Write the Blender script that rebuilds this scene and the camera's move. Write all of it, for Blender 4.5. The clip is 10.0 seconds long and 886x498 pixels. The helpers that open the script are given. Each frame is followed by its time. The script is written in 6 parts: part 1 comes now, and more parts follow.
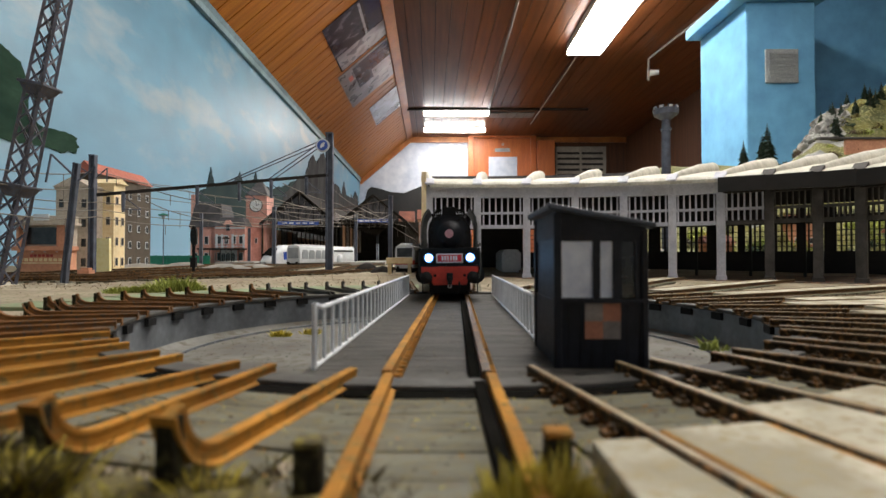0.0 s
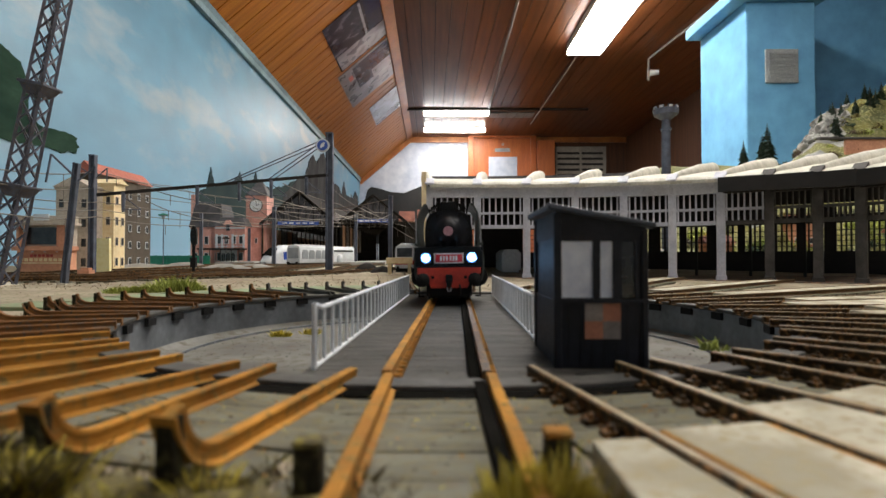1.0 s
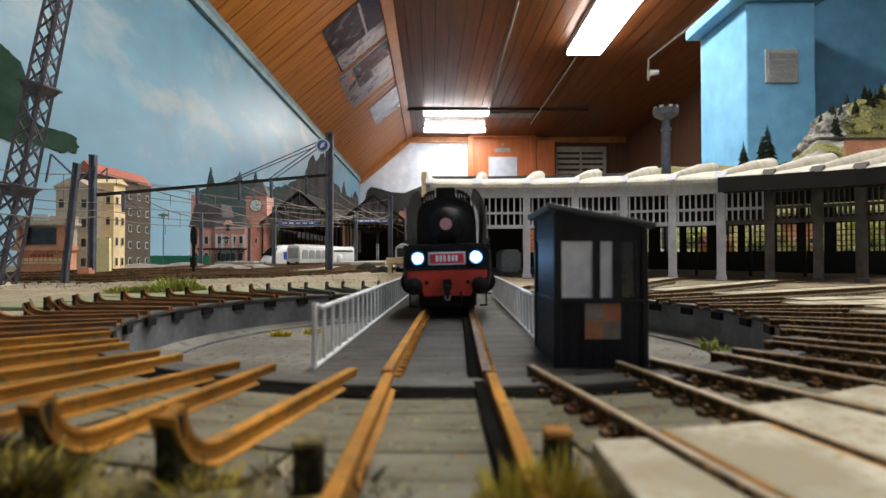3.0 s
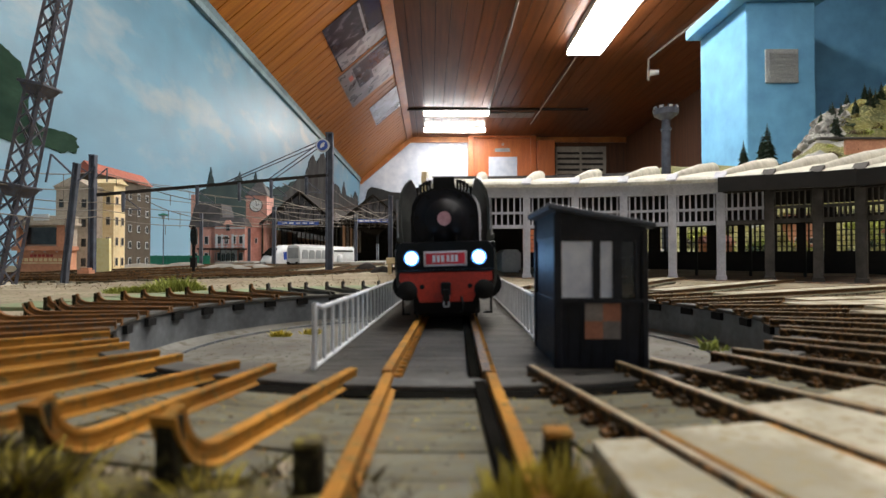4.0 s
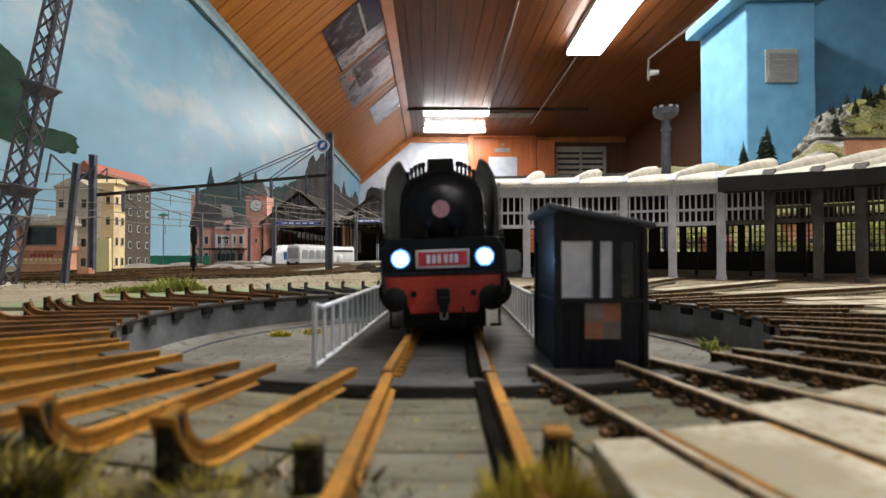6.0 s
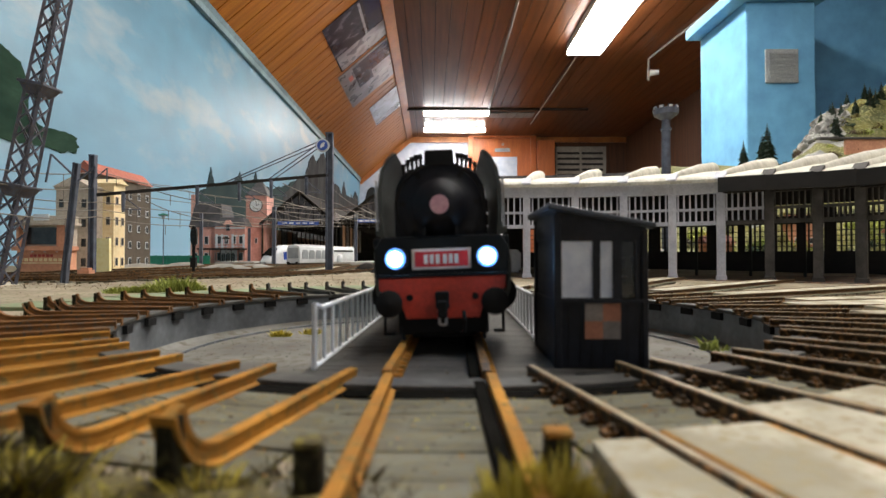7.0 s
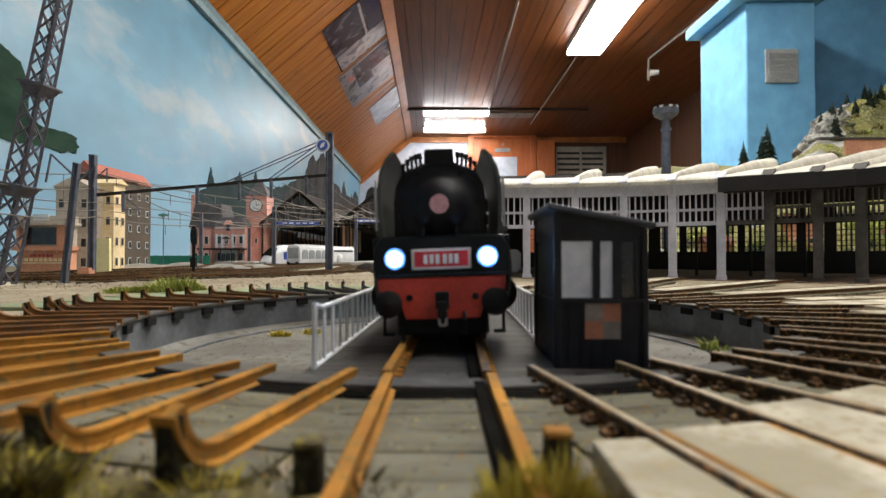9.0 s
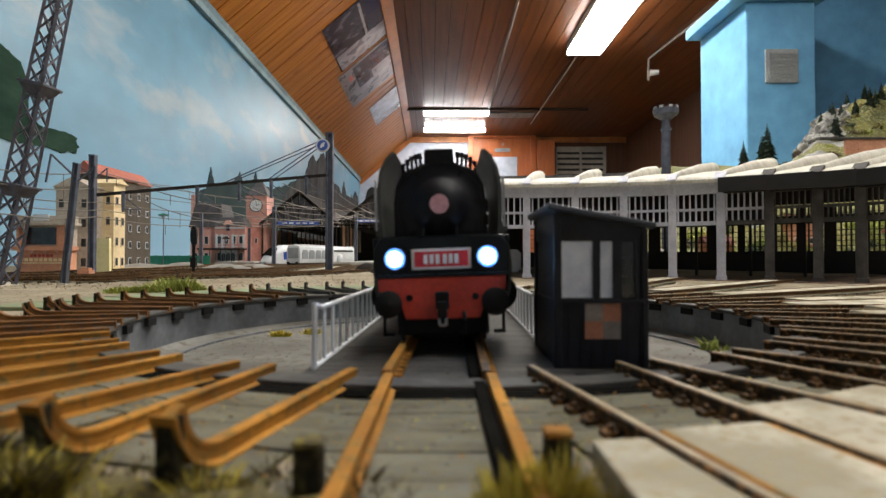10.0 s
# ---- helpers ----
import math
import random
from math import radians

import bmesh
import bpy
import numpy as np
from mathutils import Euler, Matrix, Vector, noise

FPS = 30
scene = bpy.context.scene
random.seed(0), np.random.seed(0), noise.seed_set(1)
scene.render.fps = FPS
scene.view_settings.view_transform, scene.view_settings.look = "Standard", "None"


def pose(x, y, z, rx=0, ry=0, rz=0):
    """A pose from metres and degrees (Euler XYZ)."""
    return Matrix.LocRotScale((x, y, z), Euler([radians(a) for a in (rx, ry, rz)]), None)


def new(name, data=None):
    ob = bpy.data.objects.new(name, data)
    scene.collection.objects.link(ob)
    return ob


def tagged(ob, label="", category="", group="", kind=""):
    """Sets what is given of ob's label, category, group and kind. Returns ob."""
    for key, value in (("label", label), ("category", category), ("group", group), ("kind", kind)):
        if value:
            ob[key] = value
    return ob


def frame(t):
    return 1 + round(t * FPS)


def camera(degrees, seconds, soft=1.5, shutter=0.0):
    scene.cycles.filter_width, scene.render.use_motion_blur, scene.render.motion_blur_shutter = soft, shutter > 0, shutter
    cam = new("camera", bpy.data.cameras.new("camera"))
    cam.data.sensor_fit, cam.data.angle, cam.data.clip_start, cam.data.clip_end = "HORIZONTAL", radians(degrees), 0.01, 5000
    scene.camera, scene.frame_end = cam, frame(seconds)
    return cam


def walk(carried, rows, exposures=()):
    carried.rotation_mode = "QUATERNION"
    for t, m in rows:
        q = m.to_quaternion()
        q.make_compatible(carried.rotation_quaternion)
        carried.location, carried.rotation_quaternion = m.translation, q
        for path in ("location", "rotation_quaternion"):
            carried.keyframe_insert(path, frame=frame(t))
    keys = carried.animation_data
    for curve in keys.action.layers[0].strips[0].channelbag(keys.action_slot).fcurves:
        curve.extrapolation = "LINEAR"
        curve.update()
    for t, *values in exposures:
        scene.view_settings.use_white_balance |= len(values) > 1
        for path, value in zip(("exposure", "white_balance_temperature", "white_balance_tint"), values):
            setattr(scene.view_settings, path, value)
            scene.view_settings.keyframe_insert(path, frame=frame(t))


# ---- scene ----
cam = camera(82.1, 10.0, soft=1.5)
cam.data.dof.use_dof = True
cam.data.dof.focus_distance = 0.75
cam.data.dof.aperture_fstop = 27.0
EYE = pose(0, 0, 0.0215, 91.0, 0, 0)
walk(cam, [(0, EYE), (10, EYE)], [(0, -0.05), (4.5, -0.03), (5.5, 0.02), (7, 0.14), (9.85, 0.14), (10, 0.0)])

# ---- light: fluorescent fixtures, the last three added unseen, a faint grey room glow
world = bpy.data.worlds.new("world")
scene.world = world
world.use_nodes = True
world.node_tree.nodes["Background"].inputs[0].default_value = (0.75, 0.85, 1.0, 1)
world.node_tree.nodes["Background"].inputs[1].default_value = 0.012


def tube_light(x, y, z, sx, sy, watts, rz=0.0):
    data = bpy.data.lights.new("tube_light", "AREA")
    data.shape, data.size, data.size_y, data.energy = "RECTANGLE", sx / 1000, sy / 1000, watts
    data.color = (1.0, 0.955, 0.895)
    ob = new("tube_light", data)
    ob.matrix_world = pose(x / 1000, y / 1000, z / 1000, 0, 0, rz)
    return ob


tube_light(1020, 3060, 1480, 220, 1180, 6)
tube_light(138, 5330, 1518, 680, 130, 10)
tube_light(138, 6030, 1518, 700, 130, 10)
# out of view, added to light the yard, the pillar and the foreground
tube_light(430, 2080, 1480, 220, 1180, 24)
tube_light(230, 700, 1480, 220, 1180, 7.5)
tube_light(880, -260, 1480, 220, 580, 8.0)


# ---- materials
def mat(name, c1, c2=None, scale=60.0, rough=0.6, metal=0.0, bump=0.15, c3=None, stretch=(1, 1, 1), emit=None, power=0.0,
        fine=8.0, spec=0.5, lo=0.35, hi=0.65, bdist=0.0004):
    m = bpy.data.materials.new(name)
    m.use_nodes = True
    nt = m.node_tree
    n, l = nt.nodes, nt.links
    b = n["Principled BSDF"]
    b.inputs["Roughness"].default_value, b.inputs["Metallic"].default_value = rough, metal
    b.inputs["Specular IOR Level"].default_value = spec
    b.inputs["Base Color"].default_value = (*c1, 1)
    if emit:
        b.inputs["Emission Color"].default_value = (*emit, 1)
        b.inputs["Emission Strength"].default_value = power
        return m
    if c2 is None:
        c2 = tuple(v * 0.72 for v in c1)
    tc, info = n.new("ShaderNodeTexCoord"), n.new("ShaderNodeObjectInfo")
    add = n.new("ShaderNodeVectorMath")
    add.operation = "ADD"
    mp = n.new("ShaderNodeMapping")
    mp.inputs["Scale"].default_value = stretch
    l.new(tc.outputs["Object"], add.inputs[0])
    l.new(info.outputs["Random"], add.inputs[1])
    l.new(add.outputs[0], mp.inputs[0])
    big, small = n.new("ShaderNodeTexNoise"), n.new("ShaderNodeTexNoise")
    big.inputs["Scale"].default_value, small.inputs["Scale"].default_value = scale, scale * fine
    big.inputs["Detail"].default_value, small.inputs["Detail"].default_value = 6, 4
    ramp = n.new("ShaderNodeValToRGB")
    ramp.color_ramp.elements[0].position, ramp.color_ramp.elements[1].position = lo, hi
    ramp.color_ramp.elements[0].color, ramp.color_ramp.elements[1].color = (*c2, 1), (*c1, 1)
    for t in (big, small):
        l.new(mp.outputs[0], t.inputs["Vector"])
    l.new(big.outputs["Fac"], ramp.inputs[0])
    mix = n.new("ShaderNodeMixRGB")
    mix.blend_type = "MIX" if c3 else "OVERLAY"
    mix.inputs[0].default_value = 0.35
    l.new(ramp.outputs[0], mix.inputs[1])
    if c3:
        r2 = n.new("ShaderNodeMapRange")
        r2.inputs[1].default_value, r2.inputs[2].default_value = 0.5, 0.68
        l.new(small.outputs["Fac"], r2.inputs[0])
        l.new(r2.outputs[0], mix.inputs[0])
        mix.inputs[2].default_value = (*c3, 1)
    else:
        l.new(small.outputs["Fac"], mix.inputs[2])
    l.new(mix.outputs[0], b.inputs["Base Color"])
    rr = n.new("ShaderNodeMapRange")
    rr.inputs[3].default_value, rr.inputs[4].default_value = max(rough - 0.15, 0.03), min(rough + 0.15, 1)
    l.new(small.outputs["Fac"], rr.inputs[0])
    l.new(rr.outputs[0], b.inputs["Roughness"])
    if bump:
        bp = n.new("ShaderNodeBump")
        bp.inputs["Strength"].default_value, bp.inputs["Distance"].default_value = bump, bdist
        l.new(small.outputs["Fac"], bp.inputs["Height"])
        l.new(bp.outputs[0], b.inputs["Normal"])
    return m


M = dict(
    ground=mat("ground", (0.38, 0.33, 0.245), (0.23, 0.18, 0.13), 14, 0.95, 0, 0.8, (0.17, 0.16, 0.075), fine=22, spec=0.12),
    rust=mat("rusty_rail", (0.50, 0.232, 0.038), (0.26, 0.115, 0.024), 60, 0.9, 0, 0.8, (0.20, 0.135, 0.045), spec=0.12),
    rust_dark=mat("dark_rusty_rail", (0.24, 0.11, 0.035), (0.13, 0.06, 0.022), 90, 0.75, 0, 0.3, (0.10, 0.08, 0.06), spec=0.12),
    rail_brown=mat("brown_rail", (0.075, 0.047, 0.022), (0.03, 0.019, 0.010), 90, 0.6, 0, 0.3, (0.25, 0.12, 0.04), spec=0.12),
    rail_top=mat("worn_rail_head", (0.42, 0.34, 0.21), (0.24, 0.16, 0.08), 90, 0.5, 0.2, 0.1),
    sleeper=mat("grey_sleeper", (0.17, 0.165, 0.13), (0.095, 0.09, 0.065), 60, 0.85, 0, 0.5, (0.17, 0.14, 0.07), (1, 3, 3), spec=0.12),
    concrete=mat("pale_concrete", (0.52, 0.485, 0.39), (0.29, 0.26, 0.19), 45, 0.85, 0, 0.6, (0.31, 0.26, 0.16), fine=14, lo=0.40, hi=0.60, spec=0.12),
    kerb=mat("dark_kerb", (0.11, 0.105, 0.096), (0.05, 0.048, 0.044), 90, 0.7, spec=0.12),
    pit_floor=mat("pit_floor_cement", (0.20, 0.195, 0.175), (0.105, 0.10, 0.088), 26, 0.85, 0, 0.35, (0.12, 0.105, 0.08), spec=0.12),
    pit_wall=mat("pit_wall_cement", (0.19, 0.205, 0.22), (0.11, 0.12, 0.13), 40, 0.7),
    # serves the pit ring, the windscreen and the painted shadow beside the rails
    flat_black=mat("flat_black_matt", (0.012, 0.011, 0.010), (0.006, 0.006, 0.005), 90, 0.95, spec=0.0),
    old_timber=mat("dark_old_timber", (0.035, 0.030, 0.020), (0.015, 0.013, 0.009), 120, 0.9, 0, 0.5, (0.07, 0.065, 0.03), spec=0.05),
    deck=mat("deck_planks", (0.078, 0.073, 0.065), (0.042, 0.039, 0.035), 50, 0.75, 0, 0.3, spec=0.12),
    white_paint=mat("white_paint", (0.80, 0.82, 0.84), (0.66, 0.68, 0.70), 120, 0.45, 0, 0.1),
    cab_black=mat("cab_black_paint", (0.015, 0.017, 0.023), (0.009, 0.010, 0.013), 120, 0.5, 0, 0.2, spec=0.22),
    cab_roof=mat("cab_roof_felt", (0.035, 0.045, 0.065), (0.02, 0.026, 0.038), 120, 0.55, 0, 0.2),
    curtain=mat("pale_window_film", (0.74, 0.78, 0.88), (0.50, 0.54, 0.64), 60, 0.4, 0, 0.05),
    dark_glass=mat("dark_glass", (0.015, 0.02, 0.018), (0.01, 0.012, 0.01), 60, 0.12, 0, 0.0),
    panel_grey=mat("panel_grey", (0.22, 0.19, 0.17), None, 150, 0.7),
    panel_rust=mat("panel_rust", (0.40, 0.16, 0.09), None, 150, 0.7),
    loco_black=mat("loco_black", (0.009, 0.010, 0.014), (0.005, 0.005, 0.007), 90, 0.46, 0, 0.08, spec=0.22),
    loco_under=mat("loco_underframe", (0.010, 0.009, 0.009), (0.006, 0.006, 0.006), 90, 0.7, spec=0.22),
    loco_green=mat("loco_dark_green", (0.006, 0.010, 0.013), (0.004, 0.006, 0.008), 90, 0.45, 0, 0.08, spec=0.22),
    loco_side=mat("loco_side_green", (0.085, 0.092, 0.082), (0.045, 0.05, 0.046), 90, 0.5, 0, 0.1, spec=0.3),
    loco_red=mat("buffer_beam_red", (0.55, 0.045, 0.022), (0.40, 0.03, 0.016), 120, 0.45, 0, 0.1),
    plate_red=mat("plate_red", (0.70, 0.03, 0.05), None, 150, 0.4),
    badge=mat("badge_pink", (0.62, 0.36, 0.40), (0.5, 0.25, 0.3), 150, 0.4),
    steel=mat("steel", (0.45, 0.45, 0.46), None, 150, 0.35, 0.8),
    headlight=mat("headlight_glow", (1, 1, 1), emit=(0.30, 0.58, 1.0), power=62.0),
    headlight_halo=mat("headlight_halo_glow", (0.3, 0.5, 1), emit=(0.10, 0.32, 1.0), power=1.6),
    shed_paint=mat("shed_grey_paint", (0.56, 0.57, 0.63), (0.46, 0.47, 0.53), 80, 0.7, 0, 0.2),
    shed_roof=mat("shed_cream_roof", (0.64, 0.61, 0.53), (0.47, 0.45, 0.38), 45, 0.8, 0, 0.3),
    # black of the rear wall, also the shade painted on the right bays
    shed_dark=mat("shed_black_and_shade", (0.016, 0.014, 0.013), (0.010, 0.009, 0.008), 80, 0.7),
    shed_floor=mat("shed_floor_cinder", (0.20, 0.17, 0.14), (0.12, 0.10, 0.09), 30, 0.9, 0, 0.5, (0.42, 0.20, 0.10), spec=0.12),
    mast=mat("mast_grey", (0.105, 0.115, 0.165), (0.05, 0.052, 0.07), 90, 0.55, 0, 0.2, (0.12, 0.09, 0.07)),
    # darker copy of the shed grey, for right bays shown in shade
    shed_shade=mat("shaded_concrete", (0.085, 0.078, 0.07), (0.04, 0.036, 0.032), 60, 0.8, 0, 0.3),
    pole=mat("pole_grey_blue", (0.10, 0.115, 0.155), (0.055, 0.062, 0.085), 90, 0.5),
    wire=mat("overhead_wire", (0.20, 0.17, 0.14), None, 90, 0.5, 0.3),
    grass=mat("flock_grass", (0.42, 0.47, 0.10), (0.20, 0.24, 0.05), 120, 0.95, 0, 0.5),
    moss=mat("flock_moss", (0.115, 0.092, 0.026), (0.042, 0.033, 0.014), 110, 0.95, 0, 0.6, (0.20, 0.165, 0.026)),
    moss_dark=mat("dark_moss", (0.075, 0.06, 0.022), (0.03, 0.024, 0.011), 120, 0.95, 0, 0.5, spec=0.05),
    moss_bright=mat("bright_moss", (0.50, 0.41, 0.06), (0.26, 0.21, 0.035), 120, 0.95, 0, 0.5, (0.56, 0.47, 0.06)),
    yellow_flock=mat("yellow_flock", (0.55, 0.45, 0.05), None, 160, 0.95),
    hill=mat("flock_hill", (0.17, 0.155, 0.038), (0.06, 0.068, 0.022), 16, 0.95, 0, 0.8, (0.30, 0.29, 0.13), fine=9),
    rock=mat("plaster_rock", (0.33, 0.325, 0.30), (0.13, 0.13, 0.12), 16, 0.9, 0, 0.8, fine=6, bdist=0.003),
    fir=mat("fir_needles", (0.045, 0.075, 0.045), (0.025, 0.045, 0.03), 120, 0.95),
    trunk=mat("trunk_bark", (0.09, 0.06, 0.04), None, 120, 0.9),
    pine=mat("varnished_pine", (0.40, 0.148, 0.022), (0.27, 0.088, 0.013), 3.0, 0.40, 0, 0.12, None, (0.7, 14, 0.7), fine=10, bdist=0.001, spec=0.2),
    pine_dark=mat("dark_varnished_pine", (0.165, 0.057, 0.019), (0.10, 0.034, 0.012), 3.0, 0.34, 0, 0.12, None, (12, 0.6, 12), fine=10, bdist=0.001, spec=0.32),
    pine_trim=mat("pine_trim", (0.42, 0.16, 0.045), (0.30, 0.10, 0.03), 6.0, 0.4, 0, 0.1, bdist=0.001),
    # darker copy of the pine, standing for the unlit right end
    pine_unlit=mat("boards_toned_unlit", (0.115, 0.047, 0.020), (0.07, 0.028, 0.013), 3.0, 0.5, 0, 0.12, None, (12, 12, 0.6), fine=10, bdist=0.001),
    groove=mat("plank_groove", (0.02, 0.008, 0.004), None, 20, 0.7),
    blue_wall=mat("blue_painted_wall", (0.16, 0.42, 0.69), (0.13, 0.37, 0.62), 2.2, 0.75, 0, 0.1, bdist=0.001),
    blue_trim=mat("grey_blue_trim", (0.20, 0.30, 0.34), None, 6, 0.6),
    diffuser=mat("lit_diffuser", (1, 1, 1), emit=(1.0, 0.975, 0.93), power=16.0),
    diffuser_bare=mat("lit_bare_tubes", (1, 1, 1), emit=(1.0, 0.96, 0.90), power=38.0),
    fixture=mat("fixture_white", (0.75, 0.75, 0.73), None, 20, 0.5),
    carpet=mat("room_floor", (0.16, 0.14, 0.12), None, 8, 0.9, 0, 0.2),
    white_wall=mat("white_wall", (0.54, 0.58, 0.66), (0.42, 0.48, 0.60), 1.6, 0.8, 0, 0.1),
)


def sky_mural():
    """Painted sky: blue below, paler and greyer with height, soft hand-painted clouds."""
    m = mat("sky_mural", (0.125, 0.265, 0.36), (0.068, 0.20, 0.30), 1.3, 0.42, 0, 0.05, None, (0.6, 1, 1.6), fine=5, lo=0.3, hi=0.7)
    nt = m.node_tree
    n, l = nt.nodes, nt.links
    b = n["Principled BSDF"]
    base = b.inputs["Base Color"].links[0].from_socket
    tc = n.new("ShaderNodeTexCoord")
    mp = n.new("ShaderNodeMapping")
    mp.inputs["Scale"].default_value = (1, 1.1, 2.6)
    l.new(tc.outputs["Object"], mp.inputs[0])
    cl = n.new("ShaderNodeTexNoise")
    cl.inputs["Scale"].default_value, cl.inputs["Detail"].default_value = 2.9, 9
    cl.inputs["Roughness"].default_value = 0.55
    l.new(mp.outputs[0], cl.inputs["Vector"])
    r = n.new("ShaderNodeMapRange")
    r.inputs[1].default_value, r.inputs[2].default_value, r.inputs[4].default_value = 0.53, 0.76, 0.75
    l.new(cl.outputs["Fac"], r.inputs[0])
    mix = n.new("ShaderNodeMixRGB")
    mix.inputs[2].default_value = (0.32, 0.34, 0.33, 1)
    l.new(r.outputs[0], mix.inputs[0])
    l.new(base, mix.inputs[1])
    # paler painted haze towards the horizon
    sep = n.new("ShaderNodeSeparateXYZ")
    l.new(tc.outputs["Object"], sep.inputs[0])
    hz = n.new("ShaderNodeMapRange")
    hz.inputs[1].default_value, hz.inputs[2].default_value, hz.inputs[3].default_value, hz.inputs[4].default_value = 0.0, 0.50, 0.75, 0.0
    l.new(sep.outputs["Z"], hz.inputs[0])
    haze = n.new("ShaderNodeMixRGB")
    haze.inputs[2].default_value = (0.28, 0.47, 0.62, 1)
    l.new(hz.outputs[0], haze.inputs[0])
    l.new(mix.outputs[0], haze.inputs[1])
    l.new(haze.outputs[0], b.inputs["Base Color"])
    return m


def add_knots(m):
    """Dark knots scattered along the boards."""
    n, l = m.node_tree.nodes, m.node_tree.links
    b = n["Principled BSDF"]
    base = b.inputs["Base Color"].links[0].from_socket
    tc, mp, vo = n.new("ShaderNodeTexCoord"), n.new("ShaderNodeMapping"), n.new("ShaderNodeTexVoronoi")
    mp.inputs["Scale"].default_value = (3.2, 5.5, 3.2)
    l.new(tc.outputs["Object"], mp.inputs[0])
    l.new(mp.outputs[0], vo.inputs["Vector"])
    vo.inputs["Scale"].default_value = 1.0
    r = n.new("ShaderNodeMapRange")
    r.inputs[1].default_value, r.inputs[2].default_value, r.inputs[3].default_value, r.inputs[4].default_value = 0.06, 0.14, 0.85, 0.0
    l.new(vo.outputs["Distance"], r.inputs[0])
    mix = n.new("ShaderNodeMixRGB")
    mix.inputs[2].default_value = (0.07, 0.022, 0.008, 1)
    l.new(r.outputs[0], mix.inputs[0])
    l.new(base, mix.inputs[1])
    l.new(mix.outputs[0], b.inputs["Base Color"])


add_knots(M["pine"])
M["mural"] = sky_mural()


# ---- mesh building, in millimetres
class Build:
    def __init__(self):
        self.v, self.f = [], []

    def add(self, verts, faces, m=None):
        k = len(self.v)
        self.v += [tuple(m @ Vector(p)) for p in verts] if m else [tuple(p) for p in verts]
        self.f += [tuple(k + i for i in f) for f in faces]
        return self

    def box(self, x0, x1, y0, y1, z0, z1, m=None):
        vs = [(x, y, z) for z in (z0, z1) for y in (y0, y1) for x in (x0, x1)]
        return self.add(vs, [(0, 2, 3, 1), (4, 5, 7, 6), (0, 1, 5, 4), (2, 6, 7, 3), (0, 4, 6, 2), (1, 3, 7, 5)], m)

    def cyl(self, p, q, r0, r1=None, n=8, cap=True):
        r1 = r0 if r1 is None else r1
        p, q = Vector(p), Vector(q)
        a = (q - p).normalized()
        s = a.orthogonal().normalized()
        t = a.cross(s)
        vs = [c + (s * math.cos(2 * math.pi * i / n) + t * math.sin(2 * math.pi * i / n)) * r
              for c, r in ((p, r0), (q, r1)) for i in range(n)]
        fs = [(i, (i + 1) % n, n + (i + 1) % n, n + i) for i in range(n)]
        if cap:
            fs += [tuple(range(n - 1, -1, -1)), tuple(range(n, 2 * n))]
        return self.add(vs, fs)

    def bar(self, p, q, w, h=None):
        """A square bar from p to q."""
        h = h or w
        p, q = Vector(p), Vector(q)
        a = (q - p).normalized()
        s = a.cross(Vector((0, 0, 1)))
        s = s.normalized() if s.length > 1e-4 else Vector((1, 0, 0))
        t = s.cross(a)
        vs = [c + s * i * w / 2 + t * j * h / 2 for c in (p, q) for i, j in ((-1, -1), (1, -1), (1, 1), (-1, 1))]
        return self.add(vs, [(0, 1, 5, 4), (1, 2, 6, 5), (2, 3, 7, 6), (3, 0, 4, 7), (3, 2, 1, 0), (4, 5, 6, 7)])

    def tube(self, pts, r, n=6):
        for p, q in zip(pts, pts[1:]):
            self.cyl(p, q, r, n=n)
        return self

    def prism(self, prof, a, b, axis="y"):
        """A profile of two coordinates drawn out from a to b along an axis."""
        n = len(prof)
        put = {"y": lambda p, d: (p[0], d, p[1]), "x": lambda p, d: (d, p[0], p[1]), "z": lambda p, d: (p[0], p[1], d)}[axis]
        vs = [put(p, a) for p in prof] + [put(p, b) for p in prof]
        return self.add(vs, [(i, (i + 1) % n, n + (i + 1) % n, n + i) for i in range(n)] + [tuple(range(n)), tuple(range(2 * n - 1, n - 1, -1))])

    def sweep(self, prof, pts):
        """A profile (side, up) swept along points on a path, square to it."""
        n, k = len(prof), len(pts)
        pts = [Vector(p) for p in pts]
        vs = []
        for i, p in enumerate(pts):
            d = (pts[min(i + 1, k - 1)] - pts[max(i - 1, 0)]).normalized()
            s = d.cross(Vector((0, 0, 1)))
            s = s.normalized() if s.length > 1e-4 else Vector((1, 0, 0))
            u = s.cross(d)
            vs += [p + s * a + u * b for a, b in prof]
        fs = [(j * n + i, j * n + (i + 1) % n, (j + 1) * n + (i + 1) % n, (j + 1) * n + i) for j in range(k - 1) for i in range(n)]
        return self.add(vs, fs + [tuple(range(n)), tuple(range(k * n - 1, (k - 1) * n - 1, -1))])

    def lathe(self, prof, m=None, n=20):
        """Profile of (radius, height) turned about z."""
        k = len(prof)
        vs = [(r * math.cos(2 * math.pi * i / n), r * math.sin(2 * math.pi * i / n), z) for i in range(n) for r, z in prof]
        fs = [(i * k + j, ((i + 1) % n) * k + j, ((i + 1) % n) * k + j + 1, i * k + j + 1) for i in range(n) for j in range(k - 1)]
        return self.add(vs, fs, m)

    def mesh(self, name, material, smooth=False):
        me = bpy.data.meshes.new(name)
        me.from_pydata([(x * 0.001, y * 0.001, z * 0.001) for x, y, z in self.v], [], self.f)
        bm = bmesh.new()
        bm.from_mesh(me)
        bmesh.ops.recalc_face_normals(bm, faces=bm.faces)
        if smooth:
            for f in bm.faces:
                f.smooth = True
            for e in bm.edges:
                if len(e.link_faces) == 2 and e.calc_face_angle(0) > 0.7:
                    e.smooth = False
